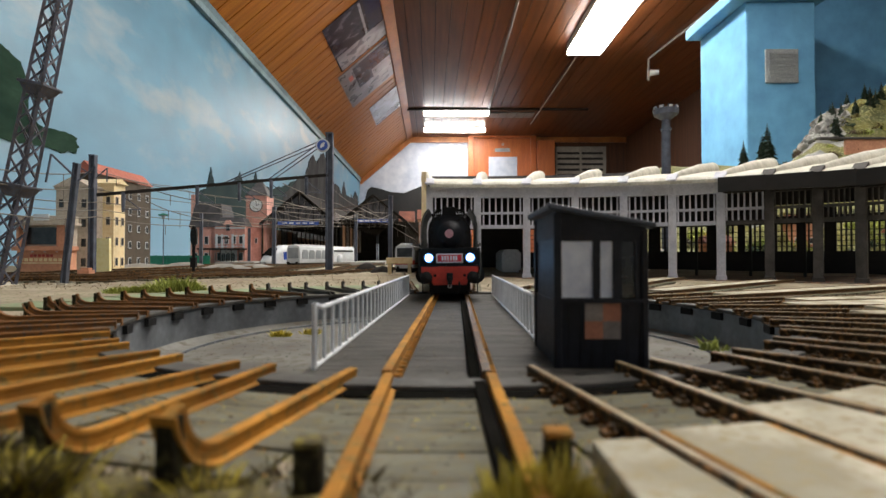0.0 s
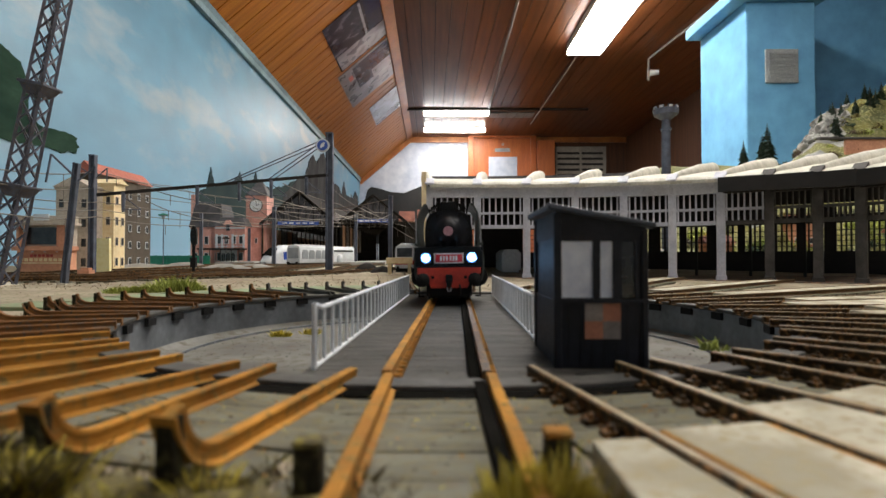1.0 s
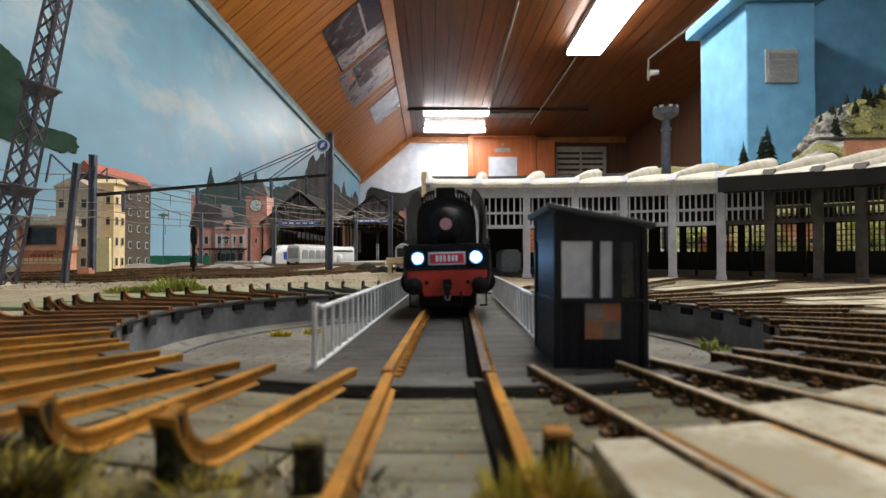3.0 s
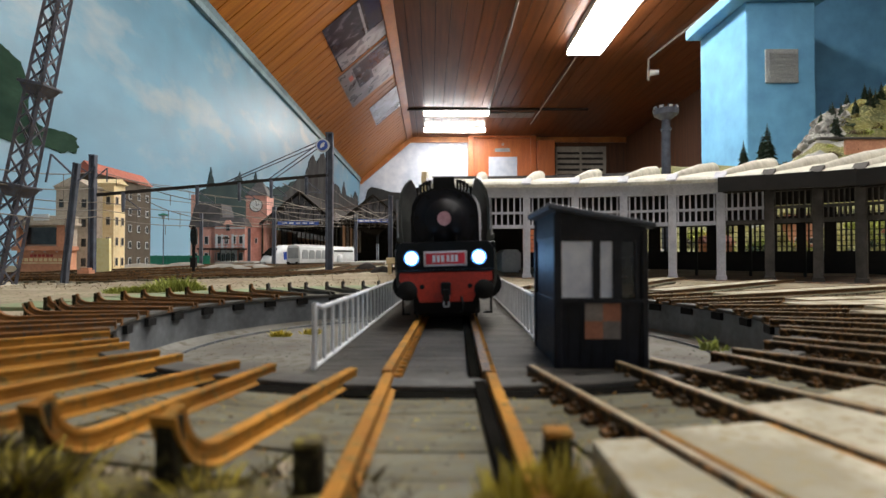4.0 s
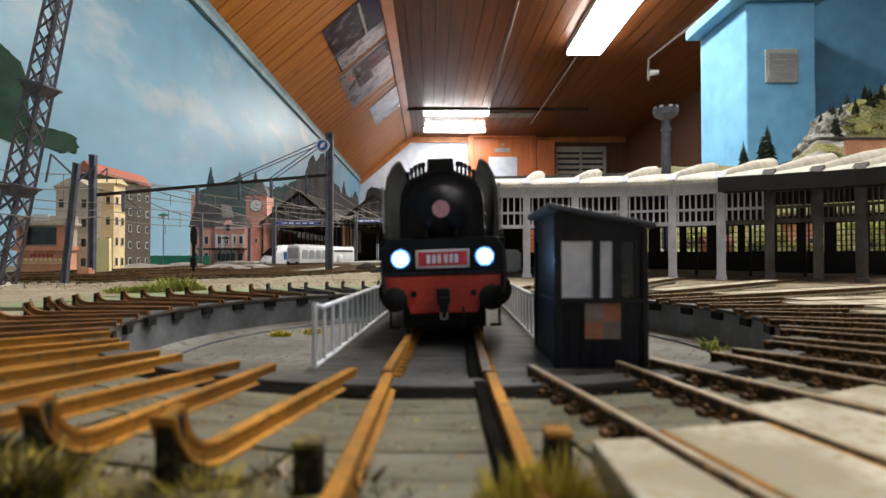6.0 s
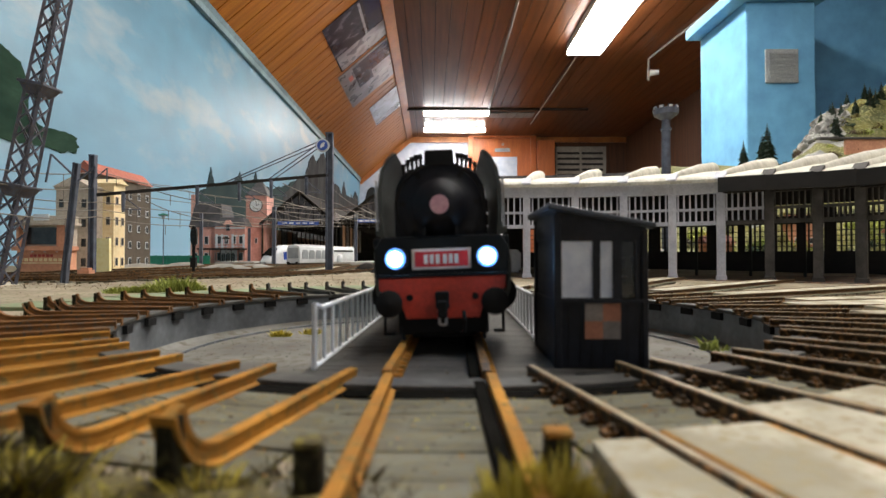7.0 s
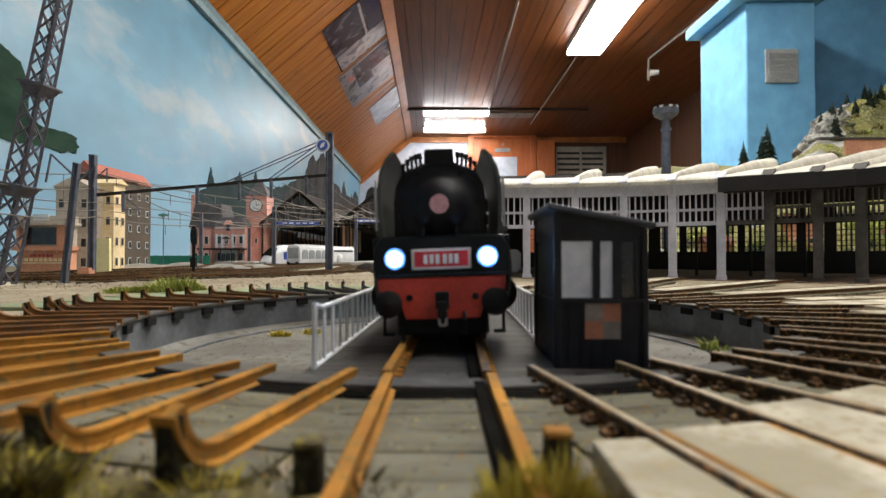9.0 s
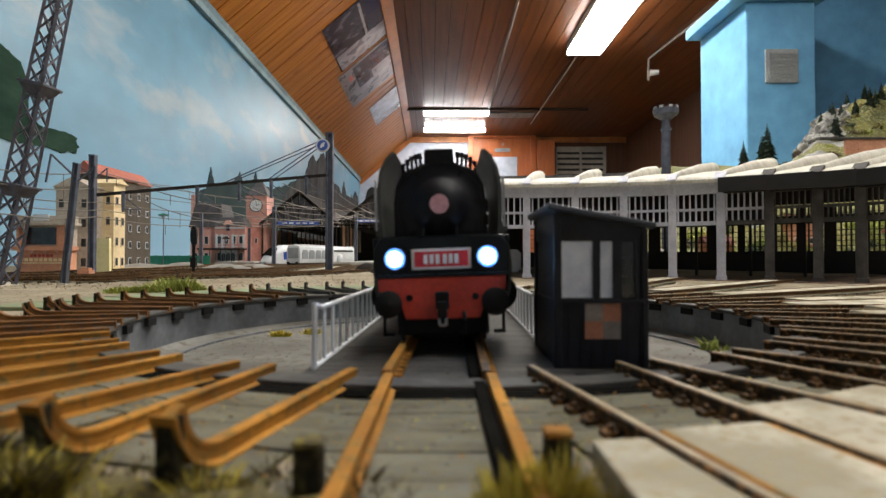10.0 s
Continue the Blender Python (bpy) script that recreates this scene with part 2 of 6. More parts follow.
        bm.to_mesh(me)
        bm.free()
        me.materials.append(M[material])
        return me


def part(name, build, material, parent, label="", bevel=0.0, smooth=False):
    """One mesh under a thing; an existing mesh may be shared."""
    me = build if isinstance(build, bpy.types.Mesh) else build.mesh(name, material, smooth)
    ob = new(name, me)
    ob.parent = parent
    if bevel:
        md = ob.modifiers.new("bevel", "BEVEL")
        md.width, md.segments, md.limit_method = bevel / 1000, 2, "ANGLE"
    return tagged(ob, label)


def thing(name, label, category, group="", x=0.0, y=0.0, z=0.0, rz=0.0):
    ob = new(name)
    ob.empty_display_size = 0.01
    ob.matrix_basis = pose(x / 1000, y / 1000, z / 1000, 0, 0, rz)
    return tagged(ob, label, category, group)


def single(name, build, material, label, category, group="", kind="", x=0.0, y=0.0, z=0.0, rz=0.0, bevel=0.0, smooth=False):
    ob = part(name, build, material, None, "", bevel, smooth)
    ob.matrix_basis = pose(x / 1000, y / 1000, z / 1000, 0, 0, rz)
    return tagged(ob, label, category, group, kind)


rng = random.Random(4)
CX, CY, RIM = 2.0, 222.0, 125.0     # turntable centre and rim radius
TURN = -1.5                         # bridge heading
SKEW = -0.025                       # the room's long walls drift left as they recede


def room_x(x, y):
    return x + SKEW * y


def ground_z(x, y):
    r = math.hypot(x - CX, y - CY)
    k = min(max((y - 620) / 450, 0), 1)
    far = min(max((r - 200) / 150, 0), 1)
    return -4.2 + 1.0 * min(max((195 - r) / 15, 0), 1) + 9.0 * k * k * (3 - 2 * k) + far * 2.0 * noise.noise((x / 45, y / 45, 0.3))


# ================= the room
def room():
    y0, y1 = -1600, 6500
    w = Build()
    w.add([(room_x(-905, y), y, z) for y in (y0, y1) for z in (-900, 1012)] + [(room_x(-1005, y), y, z) for y in (y0, y1) for z in (-900, 1012)],
          [(0, 1, 3, 2), (4, 6, 7, 5), (0, 2, 6, 4), (1, 5, 7, 3), (0, 4, 5, 1), (2, 3, 7, 6)])
    single("wall_west", w, "mural", "long wall painted as a cloudy blue sky", "wall", kind="structure")
    w = Build()
    w.prism([(room_x(-1010, y1), -900), (2500, -900), (2500, 1700), (-500, 1700), (room_x(-1010, y1), 1000)], y1, y1 + 100)
    single("wall_north", w, "white_wall", "far gable wall painted pale blue and white", "wall", kind="structure")
    w = Build().box(2350, 2450, y0, y1, -900, 1667)
    single("wall_east", w, "pine_unlit", "varnished pine wall, coloured dark as unlit", "wall", kind="structure")
    w = Build().box(-1100, 2450, y0 - 100, y0, -900, 1700)
    single("wall_south", w, "white_wall", "plain pale end wall", "wall", kind="structure")
    single("floor", Build().box(-1100, 2450, y0, y1, -940, -900), "carpet", "dark grey room floor", "floor", kind="structure")
    # sloped ceiling of tongued boards, running with the wall
    s = Build()
    pl = Build()
    y = y0
    while y < y1:
        w = 94 + rng.uniform(-1, 1)
        pl.add([(room_x(x, yy) - o * 8, yy, z + o * 10) for o in (0, 1) for x, z in ((-905, 1012), (-255, 1567)) for yy in (y, min(y + w, y1))],
               [(0, 1, 3, 2), (4, 6, 7, 5), (0, 2, 6, 4), (1, 5, 7, 3), (0, 4, 5, 1), (2, 3, 7, 6)])
        y += w + 8
    single("ceiling_slope", pl, "pine", "sloped ceiling of varnished orange pine boards", "ceiling", kind="structure")
    s.add([(room_x(x, y), y, z) for y in (y0, y1) for x, z in ((-915, 1018), (-255, 1582), (-265, 1640), (-1000, 1032))],
          [(0, 1, 5, 4), (1, 2, 6, 5), (2, 3, 7, 6), (3, 0, 4, 7), (0, 3, 2, 1), (4, 5, 6, 7)])
    single("ceiling_slope_backing", s, "groove", "dark backing behind the sloped boards", "ceiling", kind="structure")
    c = Build()
    x = -255
    while x < 2500:
        c.add([(room_x(a, y), y, z) for y in (y0, y1) for a, z in ((x, 1567), (x + 92, 1567), (x + 92, 1577), (x, 1577))],
              [(0, 1, 5, 4), (1, 2, 6, 5), (2, 3, 7, 6), (3, 0, 4, 7), (0, 3, 2, 1), (4, 5, 6, 7)])
        x += 97
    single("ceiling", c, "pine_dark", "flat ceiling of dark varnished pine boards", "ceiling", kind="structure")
    single("ceiling_backing", Build().box(-600, 2500, y0, y1, 1580, 1640), "groove", "dark backing over the flat ceiling", "ceiling", kind="structure")
    t = Build()
    t.add([(room_x(x, y), y, z) for y in (y0, y1) for x, z in ((-904, 988), (-886, 988), (-884, 1012), (-872, 1030), (-904, 1018))],
          [(0, 1, 6, 5), (1, 2, 7, 6), (2, 3, 8, 7), (3, 4, 9, 8), (4, 0, 5, 9), (0, 4, 3, 2, 1), (5, 6, 7, 8, 9)])
    single("trim", t, "blue_trim", "grey-blue cornice along the painted wall", "trim", kind="structure")
    t = Build()
    t.add([(room_x(x, y), y, z) for y in (y0, y1) for x, z in ((-290, 1520), (-225, 1562), (-225, 1566), (-300, 1530))],
          [(0, 1, 5, 4), (1, 2, 6, 5), (2, 3, 7, 6), (3, 0, 4, 7), (0, 3, 2, 1), (4, 5, 6, 7)])
    single("trim_ridge", t, "pine_trim", "pine cover strip where slope meets ceiling", "trim", kind="structure")
    # gable edge boards on the far wall
    t = Build()
    t.bar((room_x(-905, 6480), 6480, 987), (room_x(-255, 6480), 6480, 1540), 30, 70)
    t.bar((room_x(-255, 6480), 6480, 1530), (2340, 6480, 1530), 30, 70)
    single("trim_gable", t, "pine_trim", "orange pine edging under the gable", "trim", kind="structure")
    # pilaster and blue soffit
    single("wall_pilaster", Build().box(1140, 1402, 1900, 2240, -60, 988), "blue_wall", "square blue painted chimney pillar", "wall", kind="structure", bevel=6)
    single("wall_blue", Build().box(1402, 2350, 2180, 2240, -900, 1566), "blue_wall", "blue painted partition behind the rocky hill", "wall", kind="structure")
    single("ceiling_soffit", Build().box(1085, 1440, 1860, 2260, 990, 1035), "blue_wall", "low blue painted soffit above the pillar", "ceiling", kind="structure", bevel=5)


room()


# ================= the layout's ground
def layout():
    n, rows = 160, 46
    x0, x1, y0, y1 = -900, 2300, -420, 5200
    vs, fs = [], []
    for j in range(rows + 1):
        for i in range(n):
            a = 2 * math.pi * i / n
            dx, dy = math.sin(a), math.cos(a)
            lim = min(((x1 if dx > 0 else x0) - CX) / dx if abs(dx) > 1e-6 else 9e9, ((y1 if dy > 0 else y0) - CY) / dy if abs(dy) > 1e-6 else 9e9)
            r = RIM + 4 + (lim - RIM - 4) * (j / rows) ** 2.2
            x, y = CX + dx * r, CY + dy * r
            x = max(x, room_x(-899, y))
            vs.append((x, y, ground_z(x, y)))
    for j in range(rows):
        for i in range(n):
            k = (i + 1) % n
            fs.append((j * n + i, j * n + k, (j + 1) * n + k, (j + 1) * n + i))
    # skirt round the edge
    for i in range(n):
        x, y, z = vs[rows * n + i]
        vs.append((x, y, -60))
    m = (rows + 1) * n
    for i in range(n):
        k = (i + 1) % n
        fs.append((rows * n + i, rows * n + k, m + k, m + i))
    b = Build().add(vs, fs)
    single("ground", b, "ground", "model layout ground of brown ballast and earth", "ground", kind="structure", smooth=True)
    single("baseboard", Build().box(room_x(-890, 0), 2290, -410, 5190, -90, -62), "pine_trim", "timber baseboard carrying the layout", "baseboard", kind="structure")
    legs = [(-780, -300), (2200, -300), (-780, 2000), (2200, 2000), (-850, 5000), (2200, 5000)]
    for x, y in legs:
        single("trestle_leg", Build().box(x - 35, x + 35, y - 35, y + 35, -900, -90), "pine_trim", "square timber leg under the layout", "leg", "layout legs", bevel=3)


layout()


# ================= turntable
def ring(b, r0, r1, z0, z1, n=120, a0=0.0, a1=360.0):
    full = abs(a1 - a0) >= 360
    k = n if full else n + 1
    vs = []
    for i in range(k):
        a = radians(a0 + (a1 - a0) * i / n)
        for r, z in ((r0, z0), (r1, z0), (r1, z1), (r0, z1)):
            vs.append((r * math.sin(a), r * math.cos(a), z))
    fs = [(4 * i + j, 4 * i + (j + 1) % 4, 4 * ((i + 1) % k) + (j + 1) % 4, 4 * ((i + 1) % k) + j) for i in range(n) for j in range(4)]
    if not full:
        fs += [(0, 1, 2, 3), (4 * n + 3, 4 * n + 2, 4 * n + 1, 4 * n)]
    return b.add(vs, fs)


def turntable_pit():
    t = thing("turntable_pit", "round sunken cement turntable pit with dark rim", "turntable pit", x=CX, y=CY)
    b = Build().lathe([(0.1, -19), (RIM - 14, -19), (RIM - 4, -18.5), (RIM - 0.5, -17)], n=96)
    part("pit_floor", b, "pit_floor", t, "smooth grey cement floor with worn patches")
    part("pit_wall", ring(Build(), RIM - 0.5, RIM + 3, -22, -3.2), "pit_wall", t, "dark grey curved wall")
    part("rim_kerb", ring(Build(), RIM - 1.5, RIM + 5, -3.2, -1.6), "kerb", t, "dark kerb ring", bevel=0.3)
    part("groove_ring", ring(Build(), RIM + 5, RIM + 9.6, -4.5, -2.5), "flat_black", t, "black ring behind the kerb")
    part("ring_rail", ring(Build(), 112, 112.8, -19, -18.0), "pit_wall", t, "dark circular running rail")
    s = Build().box(-0.7, 0.7, 5.0, 7.2, -19, -18.5)
    me = s.mesh("rail_chair", "pit_wall")
    for i in range(90):
        o = part("rail_chair", me, "", t)
        o.matrix_basis = pose(0, 0, 0, 0, 0, i * 4) @ Matrix.Translation((0, 0.1063, 0))
    s = Build().box(-3.4, 3.4, -2.2, 0.2, -6.6, -3.4)
    me = s.mesh("wall_pocket", "loco_under")
    for i in range(36):
        o = part("wall_pocket", me, "", t)
        o.matrix_basis = pose(0, 0, 0, 0, 0, i * 10 + 5) @ Matrix.Translation((0, (RIM) / 1000, 0))


turntable_pit()

RAIL = [(-1.7, -2.6), (1.7, -2.6), (1.65, -2.36), (0.85, -2.1), (0.74, -0.95), (0.92, -0.7), (0.92, -0.12), (0.75, 0), (-0.75, 0), (-0.92, -0.12), (-0.92, -0.7), (-0.74, -0.95), (-0.85, -2.1), (-1.65, -2.36)]


def bridge():
    t = thing("turntable_bridge", "grey turntable bridge deck with white handrails", "turntable bridge", x=CX, y=CY, rz=TURN)
    n = 62
    me = [Build().box(-29, 29, -1.97, 1.97, -5.0, -3.0 + d).mesh("deck_plank", "deck") for d in (0, 0.03, -0.03)]
    for i in range(n):
        o = part("deck_plank", me[i % 3], "", t)
        o.location = (0, (-123 + 246 * (i + 0.5) / n) / 1000, 0)
    for s in (-1, 1):
        part("girder", Build().box(s * 20 - 2, s * 20 + 2, -120, 120, -16, -5), "kerb", t, "dark steel girder", bevel=0.3)
        # right rail takes a darker brown, standing for its shaded side
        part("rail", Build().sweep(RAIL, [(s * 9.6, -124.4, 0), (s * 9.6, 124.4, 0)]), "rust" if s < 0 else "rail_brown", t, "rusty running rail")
    for s, a, b in ((-1, -110, 112), (1, -70, 112)):
        h = part("handrail", Build().tube([(s * 27.5, a, -2.6), (s * 27.5, b, -2.6)], 0.55), "white_paint", t, "white painted handrail")
        part("top_bar", Build().tube([(s * 27.5, a, 11.2), (s * 27.5, a + 6, 10.0), (s * 27.5, b, 10.0)], 0.6), "white_paint", h)
        k = int((b - a) / 8)
        for i in range(k + 1):
            y = a + (b - a) * i / k
            part("baluster", Build().cyl((s * 27.5, y, -3), (s * 27.5, y, 10.6 if i else 11.4), 0.5 if i else 0.7, n=6), "white_paint", h)
    # added black strip for the shadow at the right rail's inner side
    part("check_rail", Build().box(6.3, 8.5, -122, 122, -3, -1.5), "flat_black", t, "black strip standing in for the rail's shadow", bevel=0.2)
    me = Build().box(-0.7, 0.8, -0.6, 0.6, -3.0, -1.7).mesh("rail_clip", "rust")
    for s in (-1, 1):
        for i in range(60):
            o = part("rail_clip", me, "", t)
            o.location = ((s * 9.6 + 1.6) / 1000, (-122 + 244 * (i + 0.5) / 60) / 1000, 0)
    part("end_sill", Build().box(-30, 30, -123.6, -122.6, -6, -2.7), "concrete", t, "worn end sill")
    part("outrigger", Build().box(29.05, 48, -112, -76, -5.2, -3.1), "deck", t, "platform under the control cabin")


bridge()


def cabin():
    t = thing("control_cabin", "black turntable control cabin with sloping roof", "cabin", x=CX, y=CY, rz=TURN)
    x0, x1, y0, y1 = 26.0, 46.0, -108, -79
    zl, zr = 32.5, 28.6
    w = 1.0
    walls = (("front_wall", Build().box(x0, x1, y0, y0 + w, -3, 12)), ("front_jamb", Build().box(x0, x0 + 1.3, y0, y0 + w, 12, 25.2)),
             ("front_jamb", Build().box(x1 - 1.9, x1, y0, y0 + w, 12, 25.2)), ("front_header", Build().prism([(x0, 25.2), (x1, 25.2), (x1, zr), (x0, zl)], y0, y0 + w)),
             ("rear_wall", Build().prism([(x0, -3), (x1, -3), (x1, zr), (x0, zl)], y1 - w, y1)), ("side_wall", Build().box(x0, x0 + w, y0 + w, y1 - w, -3, 12)),
             ("side_header", Build().box(x0, x0 + w, y0 + w, y1 - w, 26, zl)), ("side_wall", Build().box(x1 - w, x1, y0 + w, y1 - w, -3, zr)))
    for nm, b in walls:
        part(nm, b, "cab_black", t, "matt black painted boards", bevel=0.2)
    for i in range(7):
        part("board_joint", Build().box(x0 + 2.6 + 2.6 * i, x0 + 2.75 + 2.6 * i, y0 - 0.12, y0 + 0.1, -2.6, 11.4), "loco_under", t)
    part("corner_post", Build().box(x0 - 0.5, x0 + 1.2, y0 - 0.5, y0 + 1.2, -3, 31.5), "cab_black", t, bevel=0.3)
    part("corner_post", Build().box(x1 - 1.2, x1 + 0.3, y0 - 0.4, y0 + 1.2, -3, 27.8), "cab_black", t, bevel=0.3)
    part("corner_post", Build().box(x0 - 0.4, x0 + 1.2, y1 - 1.2, y1 + 0.4, -3, 31.5), "cab_black", t, bevel=0.3)
    part("roof", Build().prism([(x0 - 2.0, zl - 0.2), (x1 + 1.6, zr - 0.6), (x1 + 1.6, zr + 0.7), (x0 - 2.0, zl + 1.2)], y0 - 2, y1 + 2), "cab_roof", t, "blue-black sloping roof", bevel=0.35)
    for a, b, m, lab in ((x0 + 1.3, x0 + 8.2, "curtain", "pale misted pane"), (x0 + 9.8, x0 + 12.6, "curtain", "pale misted pane"), (x0 + 14.6, x0 + 17.4, "dark_glass", "dark pane")):
        p = part("window_pane", Build().box(a, b, y0 + 0.5, y0 + 0.9, 12.6, 25.4), m, t, lab)
        part("glazing_bar", Build().box(b, b + (1.6 if b < x0 + 12 else 2.0), y0, y0 + w, 12, 25.4), "cab_black", p)
    # side window given the wall's black so that it stays dark
    part("window_pane", Build().box(x0 + 0.2, x0 + 0.7, y0 + 3, y1 - 3, 12, 26), "cab_black", t, "side pane in matt black, without reflections")
    for i in (0, 1):
        for j in (0, 1):
            part("sign_panel", Build().box(x0 + 6.3 + 3.9 * i, x0 + 10.2 + 3.9 * i, y0 - 0.45, y0 + 0.1, 3.6 + 3.9 * j, 7.5 + 3.9 * j),
                 "panel_rust" if (i + j) % 2 == 0 else "panel_grey", t, "chequered warning panel square")
    part("sill", Build().box(x0 - 0.2, x1 + 0.2, y0 - 0.7, y0, 11.6, 12.3), "cab_black", t)


cabin()


# ================= radial tracks
def stub_profile(r0, r1, up, rise=5.0):
    pts = [(0, r, 0) for r in (r0, (r0 + r1) / 2, r1 - 6)]
    if up:
        for i in range(1, 9):
            a = radians(75 * i / 8)
            pts.append((0, r1 - 6 + 6 * math.sin(a), rise * (1 - math.cos(a))))
        pts.append((0, r1 + 0.4, rise * 1.16))
    else:
        pts.append((0, r1, 0))
    return pts


STEEL = {k: "rust" if k < 5 else "rust_dark" if k < 13 else "kerb" for k in range(18)}


def axis(k):
    """Heading of radial track k about the pit, in degrees clockwise from the near track."""
    if k < 0:
        return 13.2 * k + 1.2
    return 13.3 + 12.4 * (k - 1) if k < 8 else 87.7 + 8.7 * (k - 7)


def radial_track(k, length, up, slabs, group, label):
    ang = axis(k) + 180
    t = thing("radial_track", label, "track", group, CX, CY, 0, -ang)
    if k == 0:                            # laid a touch out of line with the bridge
        t.matrix_basis = pose(-0.0006, CY / 1000, 0, 0, 0, 180)
    r0, r1 = RIM + (1.0 if k == 0 else -2.2 if k > 0 else -4.6), RIM + length
    g = 9.6 if not up else 8.8 if k < 8 else 7.9   # half the gauge
    rise = 5.0 if k < 5 else 3.4
    steel = STEEL[k] if k in STEEL and up or k == 0 else "rail_brown"
    for s in (-1, 1):
        pts = [(s * g + p[0], p[1], p[2]) for p in stub_profile(r0, r1, up, rise)]
        part("rail", Build().sweep(RAIL if k < 8 or not up else [(a * 0.6, b) for a, b in RAIL], pts), steel, t, "rusty rail with upturned end" if up else "brown rail")
        if up:
            part("end_stop", Build().box(s * g - 1.15, s * g + 1.15, r1 + 0.9, r1 + 2.6, -4, rise), "old_timber", t, "dark stop post at the rail end", bevel=0.2)
        if slabs:
            part("rail_head", Build().box(s * g - 0.5, s * g + 0.5, r0, r1, 0.0, 0.12), "rail_top", t, "worn pale rail head")
    me = Build().box(-17 * g / 9.6, 17 * g / 9.6, -3.8, 3.8, -4.6, -2.55).mesh("sleeper", "sleeper")
    n = min(int((length - 7) / 8), 30)
    for i in range(n):
        o = part("sleeper", me, "", t)
        o.location = (rng.uniform(-0.0004, 0.0004), (RIM + 13.6 + 8.0 * i) / 1000, rng.uniform(-0.0001, 0.0001))
        o.rotation_euler = (0, 0, rng.uniform(-0.02, 0.02))
    # chairs with a bolt head on either side of the rail foot
    ch = Build().box(-1.3, 1.3, -0.9, 0.9, -2.6, -1.75).cyl((0, 0, -1.8), (0, 0, -1.0), 0.62, 0.5, n=6).mesh("chair", steel)
    reach = slabs[0][0] if slabs else length
    for i in range(n if k and not up else 0):
        y = RIM + 2.0 + 5.4 * i
        if y > RIM + reach:
            break
        for s in (-1, 1):
            for e in (-1, 1):
                o = part("chair", ch, "", t)
                o.location = ((s * g + e * 2.0) / 1000, y / 1000, 0)
    if k == 0:
        # the same painted shadow strip, carried on along the near track
        part("check_rail", Build().box(-8.5, -6.3, r0, r1, -3, -1.5), "flat_black", t, "black strip standing in for the rail's shadow", bevel=0.2)
    if slabs:
        for a, b in slabs:
            for e in (-1, 1):
                part("edge_stain", Build().box(e * 7.5 - 0.45, e * 7.5 + 0.4, RIM + a + 0.3, RIM + b - 0.3, -2.5, -0.24), "rust", t, "orange rust stain along the slab edge")
            part("infill_slab", Build().box(-7.4, 7.4, RIM + a, RIM + b, -2.5, -0.12), "concrete", t, "pale concrete infill slab", bevel=0.3)
    return t


radial_track(0, 52, False, None, "stub tracks", "short plain stub track with rusty rails")
for k in range(1, 8):
    radial_track(k, 44, True, None, "stub tracks", "short stub track with rusty rails and upturned ends")
for k in range(8, 17):
    radial_track(k, 58, True, None, "stub tracks", "short dark stub track with upturned rail ends")
for k in (17, 18):
    radial_track(k, 560, False, None, "approach tracks", "running track leading away from the turntable")
for k in range(-1, -13, -1):
    first = {-1: 34, -2: 27, -3: 45}.get(k, 66)
    radial_track(k, 330 if k < -4 else 300, False, [(first, 108), (109, 200), (201, 300)], "shed tracks", "shed track with pale concrete infill between brown rails")


def apron_slab(k, a, b):
    """A wedge of concrete paving between two neighbouring shed tracks."""
    ang = (axis(k) + axis(k + 1)) / 2 + 180
    half = math.tan(radians((axis(k + 1) - axis(k)) / 2))
    w = lambda r: r * half - 11.0
    gap = 7.5 if k == -1 else 0.0         # an open strip beside the near track
    r0, r1 = RIM + a, RIM + b
    pts = [(-w(r0), r0), (w(r0) - gap, r0), (w(r1) - gap, r1), (-w(r1), r1)]
    single("paving_slab", Build().prism(pts, -4.6, -0.3, "z"), "concrete", "pale weathered concrete paving between shed tracks", "paving slab", "yard paving", "", CX, CY, 0, -ang, 0.4)


for k in range(-1, -9, -1):
    for a, b in (({-1: 36, -2: 27}.get(k, 44), 92), (93, 150), (151, 215), (216, 296)):
        apron_slab(k, a, b)


def stop_post(x, y, cap):
    t = thing("stop_post", "weathered dark timber stop post with mossy base", "post", "stop posts", x, y, -4.6)
    part("post", Build().box(-1.4, 1.4, -1.2, 1.2, 0, 7.0), "old_timber", t, bevel=0.3)
    part("cap", Build().box(-1.5, 1.5, -1.3, 1.3, 7.0, 7.8), cap, t, "rusty cap", bevel=0.3)


stop_post(-13.6, 52, "moss")
stop_post(12.3, 55, "rust")


# ================= locomotive
LOCO_DY = [(0, 283.6), (0.5, 269.5), (1, 255), (1.5, 241.5), (2, 228), (2.5, 215.2), (3, 202), (3.5, 188.5), (4, 174.5), (4.5, 164), (5, 155),
           (5.5, 147.5), (6, 140), (6.5, 133), (7, 128), (7.3, 127), (10, 127)]


WHEELS = []                         # wheel, its axle's place and its radius


